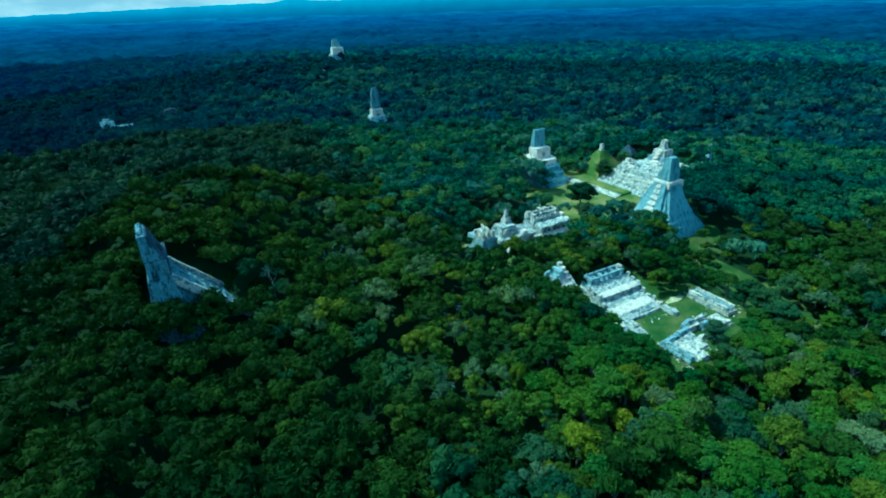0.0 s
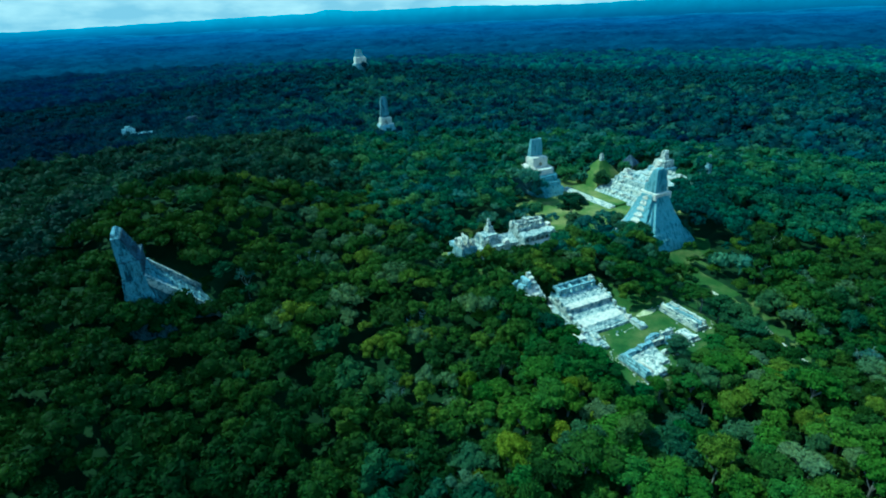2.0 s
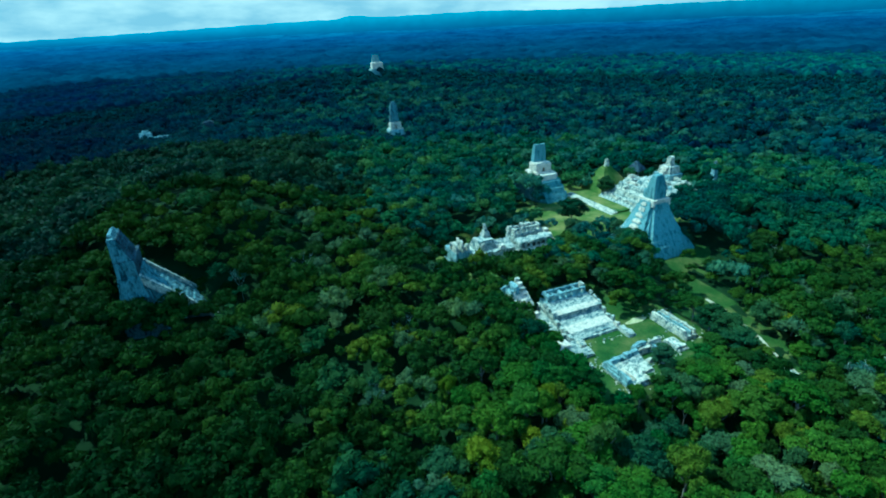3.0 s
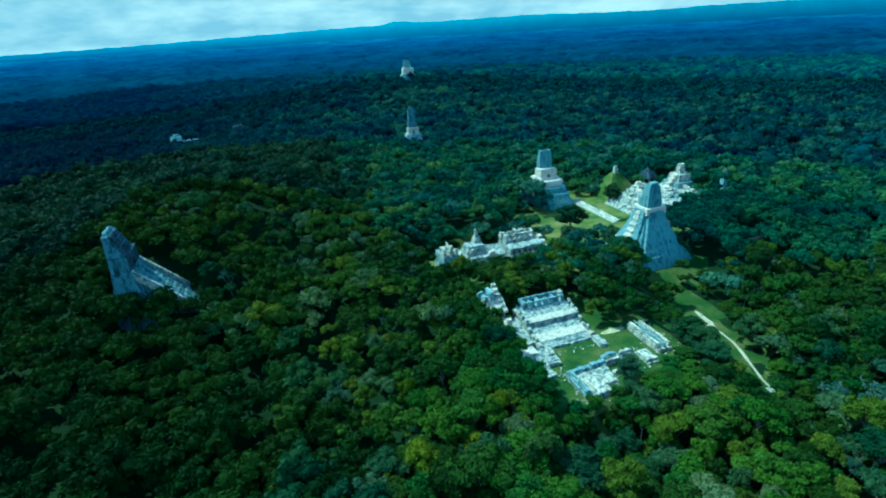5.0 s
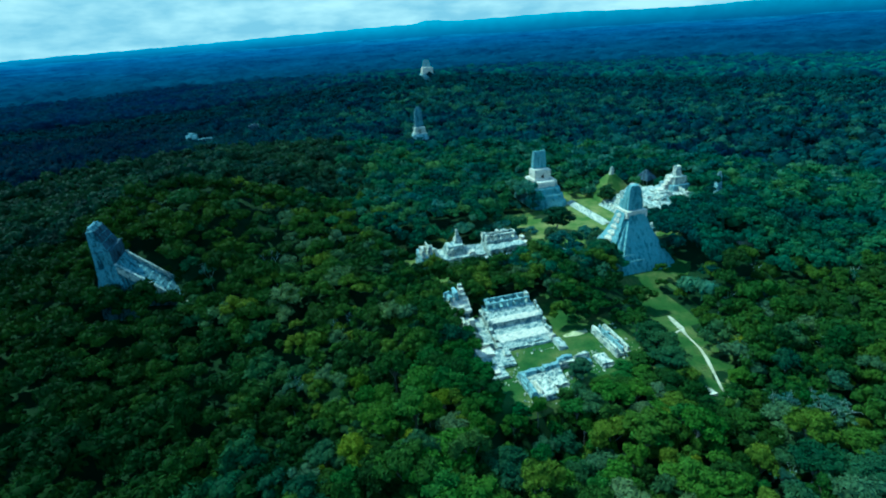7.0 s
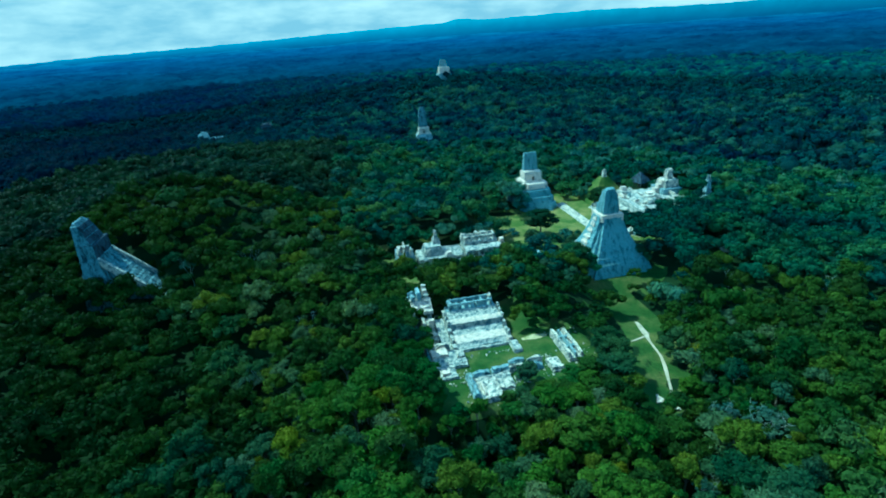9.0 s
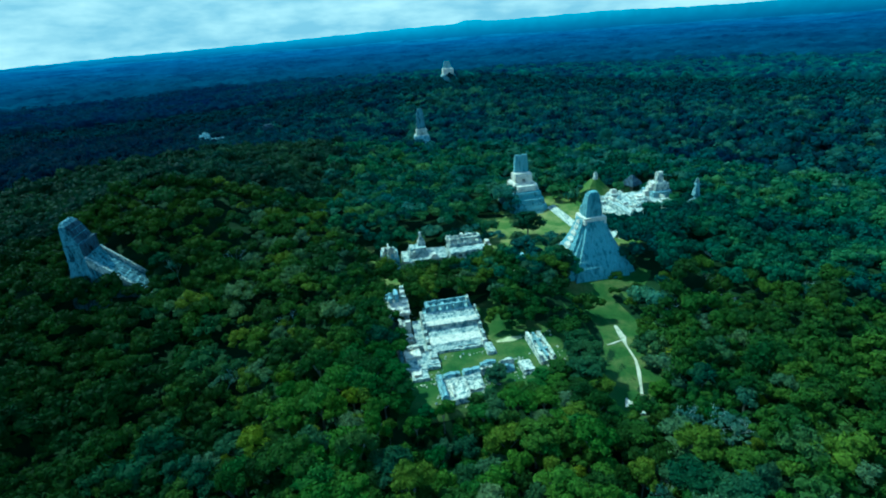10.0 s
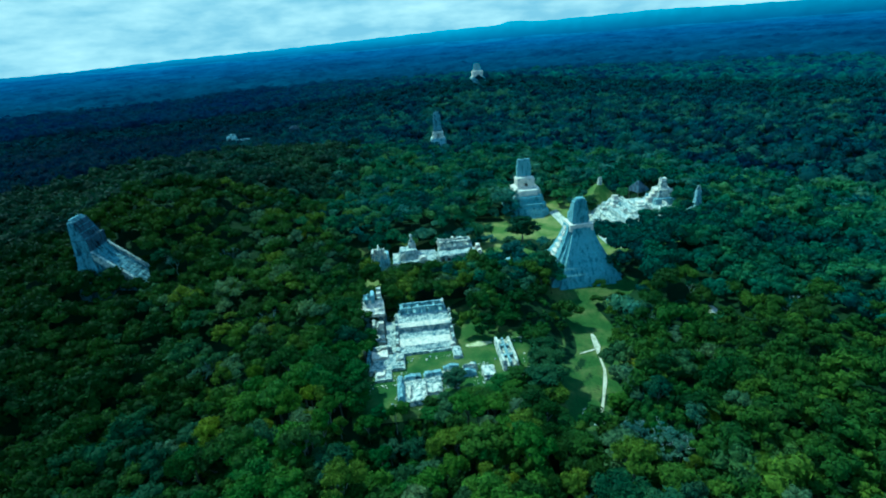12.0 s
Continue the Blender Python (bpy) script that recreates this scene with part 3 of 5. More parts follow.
for k in range(7):
    f0, f1 = k / 7, (k + 1) / 7
    bm = bmesh.new()
    notched_tier(bm, 19 - 9.0 * f0, -8.5 + 4.2 * f0, 13 - 8.5 * f0, -9 + 40 * f0 - (0.3 if k else 3.0), -9 + 40 * f1, 0.9, 3.2, 1.0)
    part("tier", bm, stone_slate, t5)
rubble_slope("staircase", t5, stone_slate, -7.6, 7.6, 44, 3.6, -9, 31, 0.18, 0.8, "steep worn stone steps")
for sx in (-1, 1):
    bm = bmesh.new()
    rails = [[bm.verts.new((sx * x + noise.noise(Vector((k, x, 1))) * 0.15, 45 - 41 * k / 20, z + 40 * k / 20 + noise.noise(Vector((k, x, 5))) * 0.3)) for x, z in ((7.5, -12), (7.5, -7.9), (9.2, -7.9), (9.2, -12))] for k in range(21)]
    for ra, rb in zip(rails, rails[1:]):
        for q in range(4):
            bm.faces.new((ra[q], ra[(q + 1) % 4], rb[(q + 1) % 4], rb[q]))
    bm.faces.new(rails[0])
    bm.faces.new(rails[-1])
    bmesh.ops.recalc_face_normals(bm, faces=bm.faces)
    part("balustrade", bm, stone_worn, t5, "pale sloping balustrade")
block("plinth", t5, stone_slate, -9.6, 9.6, -4.1, 4.8, 30.6, 31.8, 0.1, 1.6, 0.15)
room = walled_room("shrine", t5, stone_dark, -8.4, 8.4, -3.6, 3.9, 31.7, 37.6, (0.0,), 1.3, 0.9, 2.2, 3.2, "dark stone shrine with a single doorway")
for sx in (-1, 1):
    block("side_wall", room, stone_slate, *sorted((sx * 8.42, sx * 8.95)), -3.7, 3.6, 31.7, 38.2, 0.1, 1.3, 0.14)


def leaning(bm, z0, z1, xs0, xs1, yb, yf0, yf1, n=6, wear=0.15):
    """A wall with an upright back and a front that leans back as it rises; xs0, xs1: its left and right ends at the foot and at the top."""
    rings = []
    for k_ in range(n + 1):
        f_ = k_ / n
        xa, xb_ = (xs0[q] + (xs1[q] - xs0[q]) * f_ for q in (0, 1))
        yf, z = yf0 + (yf1 - yf0) * f_, z0 + (z1 - z0) * f_
        line = [(xa + (xb_ - xa) * q / 8, yb) for q in range(9)] + [(xb_ - (xb_ - xa) * q / 8, yf) for q in range(9)]
        ring = []
        for x, y in line:
            d = noise.noise_vector(Vector((x, y, z)) * 0.6) * wear
            ring.append(bm.verts.new((x + d.x, y + d.y, z + d.z * (0 < k_))))
        rings.append(ring)
    m = len(rings[0])
    for a, b in zip(rings, rings[1:]):
        for q in range(m):
            bm.faces.new((a[q], a[(q + 1) % m], b[(q + 1) % m], b[q]))
    bm.faces.new(rings[-1])
    bm.faces.new(rings[0][::-1])


bm = bmesh.new()
leaning(bm, 38.2, 47.6, (-8.1, 8.1), (-6.6, 6.6), -3.8, 2.4, -1.2, 8)
leaning(bm, 47.4, 49.0, (-6.2, 6.2), (-4.6, 4.6), -3.5, -1.3, -2.2, 3)
crest = part("roof_comb", bm, stone_slate, t5, "tall weathered roof comb with a leaning front")
for za, zb_ in ((38.8, 41.4), (42.0, 44.4), (44.9, 47.2)):
    f0, f1 = (za - 38.2) / 9.4, (zb_ - 38.2) / 9.4
    for sx in (-1, 1):
        bm = bmesh.new()
        ends = [tuple(sorted((sx * 0.4, sx * (7.5 - 1.5 * f)))) for f in (f0, f1)]
        leaning(bm, za, zb_, ends[0], ends[1], -2.4, 2.75 - 3.6 * f0, 2.75 - 3.6 * f1, 3, 0.1)
        part("face_panel", bm, stone_dark, crest, "dark stone front panel")


# ---- ruins ----
def ruin(label, rot=(0, 0, 0), group="ruined terraces", name="ruin"):
    return thing(name, label, "ruin", pose(rot[0], rot[1], 0, 0, 0, rot[2]), group)


# terraced palace over the grass court; its front looks east
p = ruin("pale stepped palace platform with broad terraces above a grass court")
block("terrace", p, stone_worn, 146, 172, 115.6, 142, -1, 1.1, 0.4, 1.2, 0.35)
rubble_slope("lower_steps", p, stone_worn, 148, 170.4, 117.2, 119.6, 1.3, 2.5, 0.3, 0.8, "broken lower steps")
stair("staircase", p, stone_white, 148.2, 169.8, 119.4, 124.6, 2.2, 2.75, 5, "broad worn paving")
rubble_slope("bank", p, stone_worn, 148.2, 169.8, 124.4, 128.3, 2.8, 4.0, 0.35, 0.8, "bank of broken masonry")
block("terrace", p, stone_worn, 146.6, 171.4, 128.2, 142, 0.9, 5.9, 0.2, 1.2, 0.3)
stair("paving", p, stone_white, 147.6, 170.4, 128.7, 132.0, 5.7, 6.25, 3, "worn pale paving")
rubble_slope("bank", p, stone_worn, 148, 170, 131.8, 136.4, 6.2, 7.7, 0.45, 0.8, "bank of broken masonry")
block("terrace", p, stone_grey, 148, 170, 136.2, 142.2, 5.7, 7.9, 0.3, 1.2, 0.3)
walled_room("gallery", p, stone_grey, -9.8, 9.8, -2.6, 2.4, 0, 2.7, (-8.2, -5.4, -2.6, 0.6, 3.4, 6.6, 8.4), 0.9, 0, 1.2, 2.0, "roofless grey gallery with broken doorways", pose(159, 139.4, 7.8, 0, 0, 180))
for x, zt in ((150.2, 10.6), (153.1, 9.6), (157.0, 9.9), (161.2, 9.3), (164.5, 10.2), (168.4, 11.6)):
    block("broken_wall", p, stone_pale if x > 168 else stone_grey, x - 0.7, x + 0.9, 137.8, 141.4, 7.8, zt, 0.3, 0.8, 0.4)
for x0, x1 in ((146.2, 148.1), (169.9, 171.8)):
    for y0, y1, z0, z1 in ((116.4, 119.8, 0.9, 2.4), (119.9, 122.2, 0.9, 3.9), (122.5, 125.4, 0.9, 3.3), (125.6, 128.4, 0.9, 4.9)):
        block("stair_flank", p, stone_worn, x0, x1, y0, y1, z0, z1, 0.3, 0.9, 0.4)
    for y0, y1, z1 in ((129.2, 131.4, 7.0), (132.0, 134.6, 7.6), (135.0, 137.4, 8.8)):
        block("stair_flank", p, stone_worn, x0 + 0.5, x1 - 0.2, y0, y1, 5.7, z1, 0.3, 0.9, 0.4)
block("buttress", p, stone_worn, 169.3, 173.3, 109, 116.6, -0.5, 1.9, 0.4, 1.0, 0.4)
block("buttress", p, stone_white, 169.0, 171.4, 116.2, 119.6, 1.0, 3.0, 0.4, 0.9, 0.35)
rubble_slope("side_bank", p, stone_worn, 142.6, 146.4, 119, 137, 0.2, 4.6, 0.35, 1.0, "sloping bank of pale rubble")

w = ruin("narrow ruined range with pale broken walls beside the palace")
block("platform", w, stone_pale, 137.6, 142.4, 124.5, 131.4, -1, 2.6, 0.5, 1.0, 0.35)
block("platform", w, stone_pale, 136.5, 142.2, 131, 139, -1, 5.6, 0.6, 1.0, 0.35)
block("platform", w, stone_grey, 132.5, 142.6, 138.6, 150, -1, 10.0, 0.8, 1.2, 0.35)
block("wall", w, stone_white, 139.6, 142.2, 126, 128.4, 2.4, 4.2, 0.3, 0.9, 0.35)
block("wall", w, stone_white, 139.4, 142.1, 131.6, 134, 5.4, 7.4, 0.3, 0.9, 0.35)
block("wall", w, stone_pale, 136.6, 138.4, 132, 138, 5.4, 7.2, 0.3, 0.9, 0.4)
block("terrace", w, stone_white, 131.5, 136.8, 138.2, 142, 7.4, 10.6, 0.5, 1.0, 0.4)
rubble_slope("bank", w, stone_white, 133, 142.4, 137.4, 143.5, 9.0, 13.0, 0.7, 1.0, "bank of pale rubble")
for k in range(5):
    block("ladder_wall", w, stone_white if k % 2 else stone_pale, 139.0, 142.3 - 0.15 * k, 138.8 + 1.9 * k, 141.2 + 1.9 * k, 5, (10.6, 12.2, 14.0, 15.6, 16.8)[k], 0.3, 0.9, 0.35)
for x0, x1, y0, y1, z1 in ((133.6, 136, 141.5, 147, 14.4), (136.2, 138.8, 142, 148.5, 15.8), (132.6, 138, 147.2, 149.6, 14.0)):
    block("broken_wall", w, stone_grey, x0, x1, y0, y1, 9.8, z1, 0.4, 0.9, 0.45)

rubble_slope("bank", w, stone_white, 129, 136, 146, 153, 7.6, 11.0, 0.8, 1.0, "bank of pale rubble")
for x0, x1, y0, y1, z1 in ((130.5, 133.5, 149, 154, 11.5), (133.8, 136.6, 150.2, 155, 9.8)):
    block("broken_wall", w, stone_worn, x0, x1, y0, y1, -1, z1, 0.5, 0.9, 0.45)

l = ruin("low pale terraces stepping down at the court's corner")
block("terrace", l, stone_worn, 135, 150.2, 105.6, 118, -1, 1.5, 0.5, 1.1, 0.4)
rubble_slope("steps", l, stone_worn, 137, 149.6, 107.6, 114, 1.5, 2.9, 0.4, 0.9, "broken pale steps")
block("terrace", l, stone_white, 136.5, 143.5, 111.5, 117.4, 1.4, 3.5, 0.4, 1.0, 0.4)
block("wall", l, stone_grey, 134.4, 136.4, 109, 119, 0.5, 4.4, 0.4, 1.0, 0.45)
block("wall", l, stone_pale, 137, 145, 116.6, 118.8, 1.4, 4.6, 0.3, 0.9, 0.4)
block("wall", l, stone_pale, 146.2, 149.8, 110, 114, 1.4, 3.1, 0.3, 0.9, 0.4)
block("terrace", l, stone_worn, 137.6, 145, 99.6, 106.2, -1, 1.2, 0.5, 1.1, 0.35)
block("terrace", l, stone_white, 138.4, 142, 101.4, 105.6, 1.0, 2.0, 0.4, 0.9, 0.35)

f = ruin("angled ruined range with pale rubble floor and grey walls")
block("platform", f, stone_pale, 146.5, 157, 83.5, 98, -1, 1.7, 0.9, 1.2, 0.5)
block("platform", f, stone_pale, 156.5, 163, 88, 99, -1, 1.3, 0.9, 1.2, 0.5)
block("wall", f, stone_grey, 146.4, 149.2, 84.5, 98.5, 1.3, 4.2, 0.7, 1.0, 0.45)
block("wall", f, stone_grey, 149.0, 156, 96, 98.8, 1.3, 3.6, 0.5, 1.0, 0.45)
block("wall", f, stone_grey, 156.3, 164, 97.2, 100.2, 0.8, 3.2, 0.6, 1.0, 0.5)
block("wall", f, stone_pale, 163.6, 170.5, 97.8, 100.4, -0.5, 2.6, 0.5, 1.0, 0.45)
block("wall", f, stone_grey, 170, 177, 96.6, 99.6, -0.5, 2.8, 0.6, 1.0, 0.5)
block("wall", f, stone_grey, 164, 171, 100.4, 103, -0.5, 3.0, 0.5, 1.0, 0.5)
block("wall", f, stone_pale, 171.4, 178, 100.2, 103.4, -0.5, 2.6, 0.6, 1.0, 0.5)
block("wall", f, stone_pale, 164, 170, 92.5, 95, -0.5, 1.7, 0.5, 1.0, 0.5)
rubble_slope("rubble", f, stone_pale, 149.4, 157, 84.6, 96, 1.0, 2.3, 0.55, 0.8, "bank of tumbled pale stones")
rubble_slope("rubble", f, stone_worn, 157, 163, 89, 97, 0.5, 1.8, 0.5, 0.8, "bank of tumbled stones")
block("wall", f, stone_white, 150.4, 151.6, 86, 93, 1.2, 2.9, 0.3, 0.9, 0.4)

r = ruin("small ruined range with pale parallel walls")
block("platform", r, stone_pale, 186.8, 194.0, 97.5, 117.2, -1, 1.6, 0.3, 1.6, 0.35)
block("wall", r, stone_pale, 187.0, 188.5, 98.2, 116.6, 1.5, 3.8, 0.3, 1.3, 0.35)
block("wall", r, stone_grey, 189.8, 190.9, 98.2, 116.0, 1.5, 3.4, 0.2, 1.3, 0.26)
block("wall", r, stone_pale, 192.2, 193.7, 98.6, 116.6, 1.5, 3.2, 0.2, 1.3, 0.35)
block("cross_wall", r, stone_grey, 188.4, 192.3, 104, 105.4, 1.5, 2.9, 0.1, 1.3, 0.3)
block("cross_wall", r, stone_grey, 188.4, 192.3, 110.6, 112, 1.5, 2.8, 0.1, 1.3, 0.3)

u = ruin("low heap of pale stones on the grass", name="rubble_mound")
block("rubble", u, stone_pale, 178.6, 184.5, 93, 101.5, -0.5, 1.8, 0.9, 1.0, 0.35)

m_ = ruin("pale rubble mound on the grass by the track", name="rubble_mound")
rubble_slope("rubble", m_, stone_white, 206.5, 212.5, 82, 73, -6.6, -4.8, 0.6, 0.9)
rubble_slope("rubble", m_, stone_worn, 210, 215.5, 74.6, 69.5, -7.2, -6.0, 0.5, 0.9)

# palaces south of the plaza
c = ruin("long grey palace range with dark doorways beyond trees", group="plaza palaces", name="palace")
block("platform", c, stone_worn, 168, 199, 194.5, 216, -1, 3.6, 0.5, 1.4, 0.4)
walled_room("gallery", c, stone_worn, -10.5, 10.5, -3.4, 3.4, 0, 4.2, (-8.4, -4.6, -1.4, 1.8, 5.2, 8.6), 1.2, 0.7, 1.7, 2.9, "weathered grey gallery with dark doorways", pose(183, 200.6, 3.5, 0, 0, 182))
block("upper_storey", c, stone_worn, 172.6, 193, 204.5, 214, 3.4, 9.6, 0.5, 1.1, 0.4)
walled_room("gallery", c, stone_pale, -9.0, 9.0, -2.6, 2.6, 0, 3.0, (-6.8, -3.4, 0.2, 3.6, 6.8), 1.0, 0, 1.5, 2.2, "roofless upper gallery with broken doorways", pose(182.6, 208.6, 9.5, 0, 0, 181))
for x, w_, z in ((174.4, 1.8, 12.4), (178.5, 1.4, 11.8), (181.8, 1.0, 12.8), (186.2, 2.2, 12.2), (190.4, 1.4, 11.2)):
    block("broken_wall", c, stone_pale, x - w_, x + w_, 209.5, 213, 9.4, z + 0.6, 0.3, 0.9, 0.4)
rubble_slope("bank", c, stone_white, 170, 197, 194.8, 197.4, 3.4, 4.6, 0.4, 1.0, "bank of pale rubble")
for k in range(4):
    block("side_wall", c, stone_white, 194.2, 197.2 + 0.5 * k, 206 - 3.6 * k, 209.8 - 3.6 * k, -0.5, 8.6 - 1.9 * k, 0.4, 1.0, 0.35)
c = ruin("pale palace block with a broken tower wall", group="plaza palaces", name="palace")
block("platform", c, stone_worn, 146, 166.5, 199, 216, -1, 5.4, 0.6, 1.3, 0.4)
block("wall", c, stone_worn, 150, 161.5, 203, 214, 5.2, 10.4, 1.6, 1.2, 0.4)
block("wall", c, stone_pale, 151, 154.2, 202.4, 205.4, 5.2, 9.2, 0.5, 0.9, 0.35)
block("wall", c, stone_pale, 156, 160.4, 208, 213, 10.0, 13.4, 0.7, 1.0, 0.4)
block("wall", c, stone_pale, 157, 159, 209.4, 212, 13.0, 17.4, 0.4, 0.9, 0.4)
rubble_slope("bank", c, stone_worn, 161, 171, 200, 208, 5.0, 8.2, 0.6, 1.1, "bank of pale rubble")
block("wall", c, stone_white, 161.5, 165.5, 200, 203, 5.2, 7.4, 0.4, 1.0, 0.4)
block("ramp", c, stone_white, 147, 151, 192, 200, -0.5, 2.4, 0.8, 1.2, 0.35)
c = ruin("pale ruined range half hidden by trees", group="plaza palaces", name="palace")
block("platform", c, stone_grey, 134, 145, 198, 214, -1, 8.6, 0.8, 1.3, 0.4)
for x0, x1, y0, y1, z1 in ((135, 137, 199, 205, 13.6), (138.4, 140, 199, 207, 14.8), (141.6, 143.8, 199.4, 204, 12.4), (135, 143, 206, 208.4, 12.0)):
    block("broken_wall", c, stone_pale, x0, x1, y0, y1, 8.4, z1, 0.4, 0.9, 0.45)
s_ = ruin("small pale shrine platform with a grey roof among trees", group="plaza palaces", name="shrine_platform")
block("platform", s_, stone_pale, 203, 211, 174, 188, -1, 5.0, 0.6, 1.6, 0.3)
block("wall", s_, stone_grey, 204, 210, 177, 186, 4.9, 8.0, 0.3, 1.6, 0.3)

# north terraces
n_ = ruin("long pale stair terrace along the plaza", group="north terraces", name="stair_terrace")
stair("staircase", n_, stone_pale, -24, 26, -4.5, 1.0, -0.1, 1.3, 5)
n_.matrix_world = pose(262, 250, 0, 0, 0, -90)
block("platform", n_, grass, -24, 26, 0.8, 16, -0.5, 1.2, 0.9, 2.4, 0.15)
a = ruin("broad pale acropolis of stacked ruined platforms", group="north terraces", name="acropolis")
block("terrace", a, stone_grey, 277, 330, 202, 258, -1, 2.4, 0.3, 2.6, 0.2)
block("terrace", a, stone_worn, 278, 329.5, 203, 257, 2.3, 4.6, 0.3, 1.6, 0.35)
block("terrace", a, stone_pale, 281, 328, 205, 255, 4.4, 8.2, 0.9, 2.4, 0.2)
block("terrace", a, stone_worn, 286, 326, 208, 252, 8.0, 11.6, 0.9, 1.6, 0.35)
SHRINES = ((284, 216, 4.5, 4.4, 9.0), (285, 243, 5, 4.4, 10.5), (294, 247, 5.5, 8, 16.5), (294, 222, 5.5, 8, 13), (304, 232, 6.5, 11.4, 15.5), (313, 218, 6, 11.4, 16))
for q, (x, y, hw, z, top) in enumerate(SHRINES):
    hgt = top - z
    for k in range(3):
        e, z_a, z_b = hw * (1 - 0.14 * k), z + hgt * 0.22 * k - 0.1, z + hgt * 0.22 * (k + 1)
        sb = block("shrine_tier", a, stone_worn, x - e, x + e, y - e, y + e, z_a, z_b, 0.4, 1.2, 0.4)
        # thin pale cap added to each tier: sunlit tops put into the stone colour
        block("paving", sb, stone_pale, x - e + 0.5, x + e - 0.5, y - e + 0.5, y + e - 0.5, z_b - 0.2, z_b + 0.14, 0.1, 1.2, 0.3)
    stair("steps", sb, stone_pale, x - hw * 0.3, x + hw * 0.3, y - hw - 1.0, y - hw * 0.4, z, z + hgt * 0.66, 9)
    block("shrine_wall", a, (stone_white, stone_pale)[q % 2], x - hw * 0.4, x + hw * 0.36, y - hw * 0.25, y + hw * 0.42, z + hgt * 0.66, top, 0.5, 1.1, 0.35)
# banks of broken masonry with pale ledges, rising northwards
banks = thing("ruin", "pale stepped banks of broken masonry facing the plaza", "ruin", pose(277, 230, 0, 0, 0, -90), "north terraces")
for x0, x1, ya, yb_, z0, z1, rough in ((-27, 25, -4.5, 0.5, 0.2, 4.0, 0.5), (-25, 24, 3.4, 8.6, 4.6, 8.0, 0.7), (-22, 21, 9.0, 14.5, 8.3, 11.8, 0.7), (-20, 10, 16.5, 22, 11.6, 14.0, 0.6)):
    rubble_slope("bank", banks, stone_worn, x0, x1, ya, yb_, z0, z1, rough, 1.1)
    n_l = int((x1 - x0) / 6)
    for q in range(n_l):
        xa = x0 + (x1 - x0) * (q + 0.08 + 0.1 * math.sin(q * 2.3 + x1)) / n_l
        block("ledge", banks, stone_pale, xa, xa + (x1 - x0) / n_l * 0.8, yb_ - 1.6, yb_ + 1.8, z1 - 1.6, z1 + 0.5 + 0.4 * math.sin(q * 3.1), 0.6, 1.0, 0.45)
g_w = random.Random(12)
for q in range(14):
    x, y = g_w.uniform(288, 322), g_w.uniform(208, 252)
    wx_, wy_ = (g_w.uniform(0.5, 0.9), g_w.uniform(1.2, 3.2)) if q % 2 else (g_w.uniform(1.2, 3.2), g_w.uniform(0.5, 0.9))
    block("broken_wall", a, (stone_white, stone_grey, stone_pale)[q % 3], x - wx_, x + wx_, y - wy_, y + wy_, 11.1, 11.4 + g_w.uniform(0.9, 3.0), 0.2, 0.9, 0.3)
k = ruin("pale ruined tower at the acropolis' far corner", group="north terraces", name="shrine_tower")
block("base", k, stone_grey, 313, 330, 232, 250, -1, 15, 2.0, 2.0, 0.2)
for q in range(4):
    block("ramp_wall", k, stone_white, 309 + 2.2 * q, 313 + 2.4 * q, 238, 243, 9, 12.5 + 2.6 * q, 0.6, 1.0, 0.4)
block("stage", k, stone_pale, 317, 328, 236, 247, 14.6, 20, 1.0, 1.6, 0.2)
block("tower", k, stone_pale, 320, 325, 239, 243.5, 19.6, 26.5, 0.8, 1.2, 0.26)
g = ruin("grassy pyramid mound with a pale stone top", group="north terraces", name="grass_mound")
bm = bmesh.new()
frustum(bm, 278, 310, 259, 289, -1, 16.5, 13.2, 2.4, 0.5)
part("mound", bm, grass, g)
block("stone_top", g, stone_pale, 292.4, 295.6, 272.5, 275.5, 16.0, 21.8, 0.6, 1.2, 0.3)
k = ruin("pale tower of a ruined shrine between trees", group="north terraces", name="shrine_tower")
block("base", k, stone_grey, 321, 333, 204, 215, -1, 18, 2.6, 2.0, 0.2)
block("tower", k, stone_grey, 325, 329, 207, 210.5, 17.5, 27, 0.7, 1.4, 0.26)
block("crest", k, stone_worn, 325.8, 328.2, 207.8, 209.8, 26.6, 30, 0.5, 1.2, 0.35)

# shelter over a ruin behind the acropolis
sh = thing("shelter", "tall dark thatched shelter roof on posts behind ruins", "shelter", pose(322, 273, float(land(322, 273)), 0, 0, 20))
eave, apex = 10.0 - float(land(322, 273)), 17.0 - float(land(322, 273))
bm = bmesh.new()
rings = []
for fz, e in ((0.0, 5.6), (0.33, 4.0), (0.66, 2.1), (0.93, 0.7)):
    ring = []
    for q in range(24):
        side, f_ = q // 6, (q % 6) / 6
        c0, c1 = ((-1, -1), (1, -1), (1, 1), (-1, 1))[side], ((1, -1), (1, 1), (-1, 1), (-1, -1))[side]
        v = Vector((c0[0] + (c1[0] - c0[0]) * f_, c0[1] + (c1[1] - c0[1]) * f_, 0)) * e
        ring.append(bm.verts.new((v.x, v.y, eave + (apex - eave) * fz + 0.3 * noise.noise(v + Vector((0, 0, fz * 9))))))
    rings.append(ring)
for ra, rb in zip(rings, rings[1:]):
    for q in range(24):
        bm.faces.new((ra[q], ra[(q + 1) % 24], rb[(q + 1) % 24], rb[q]))
bm.faces.new(rings[-1])
bm.faces.new(rings[0][::-1])
part("roof", bm, stone_dark, sh, "dark weathered palm thatch")
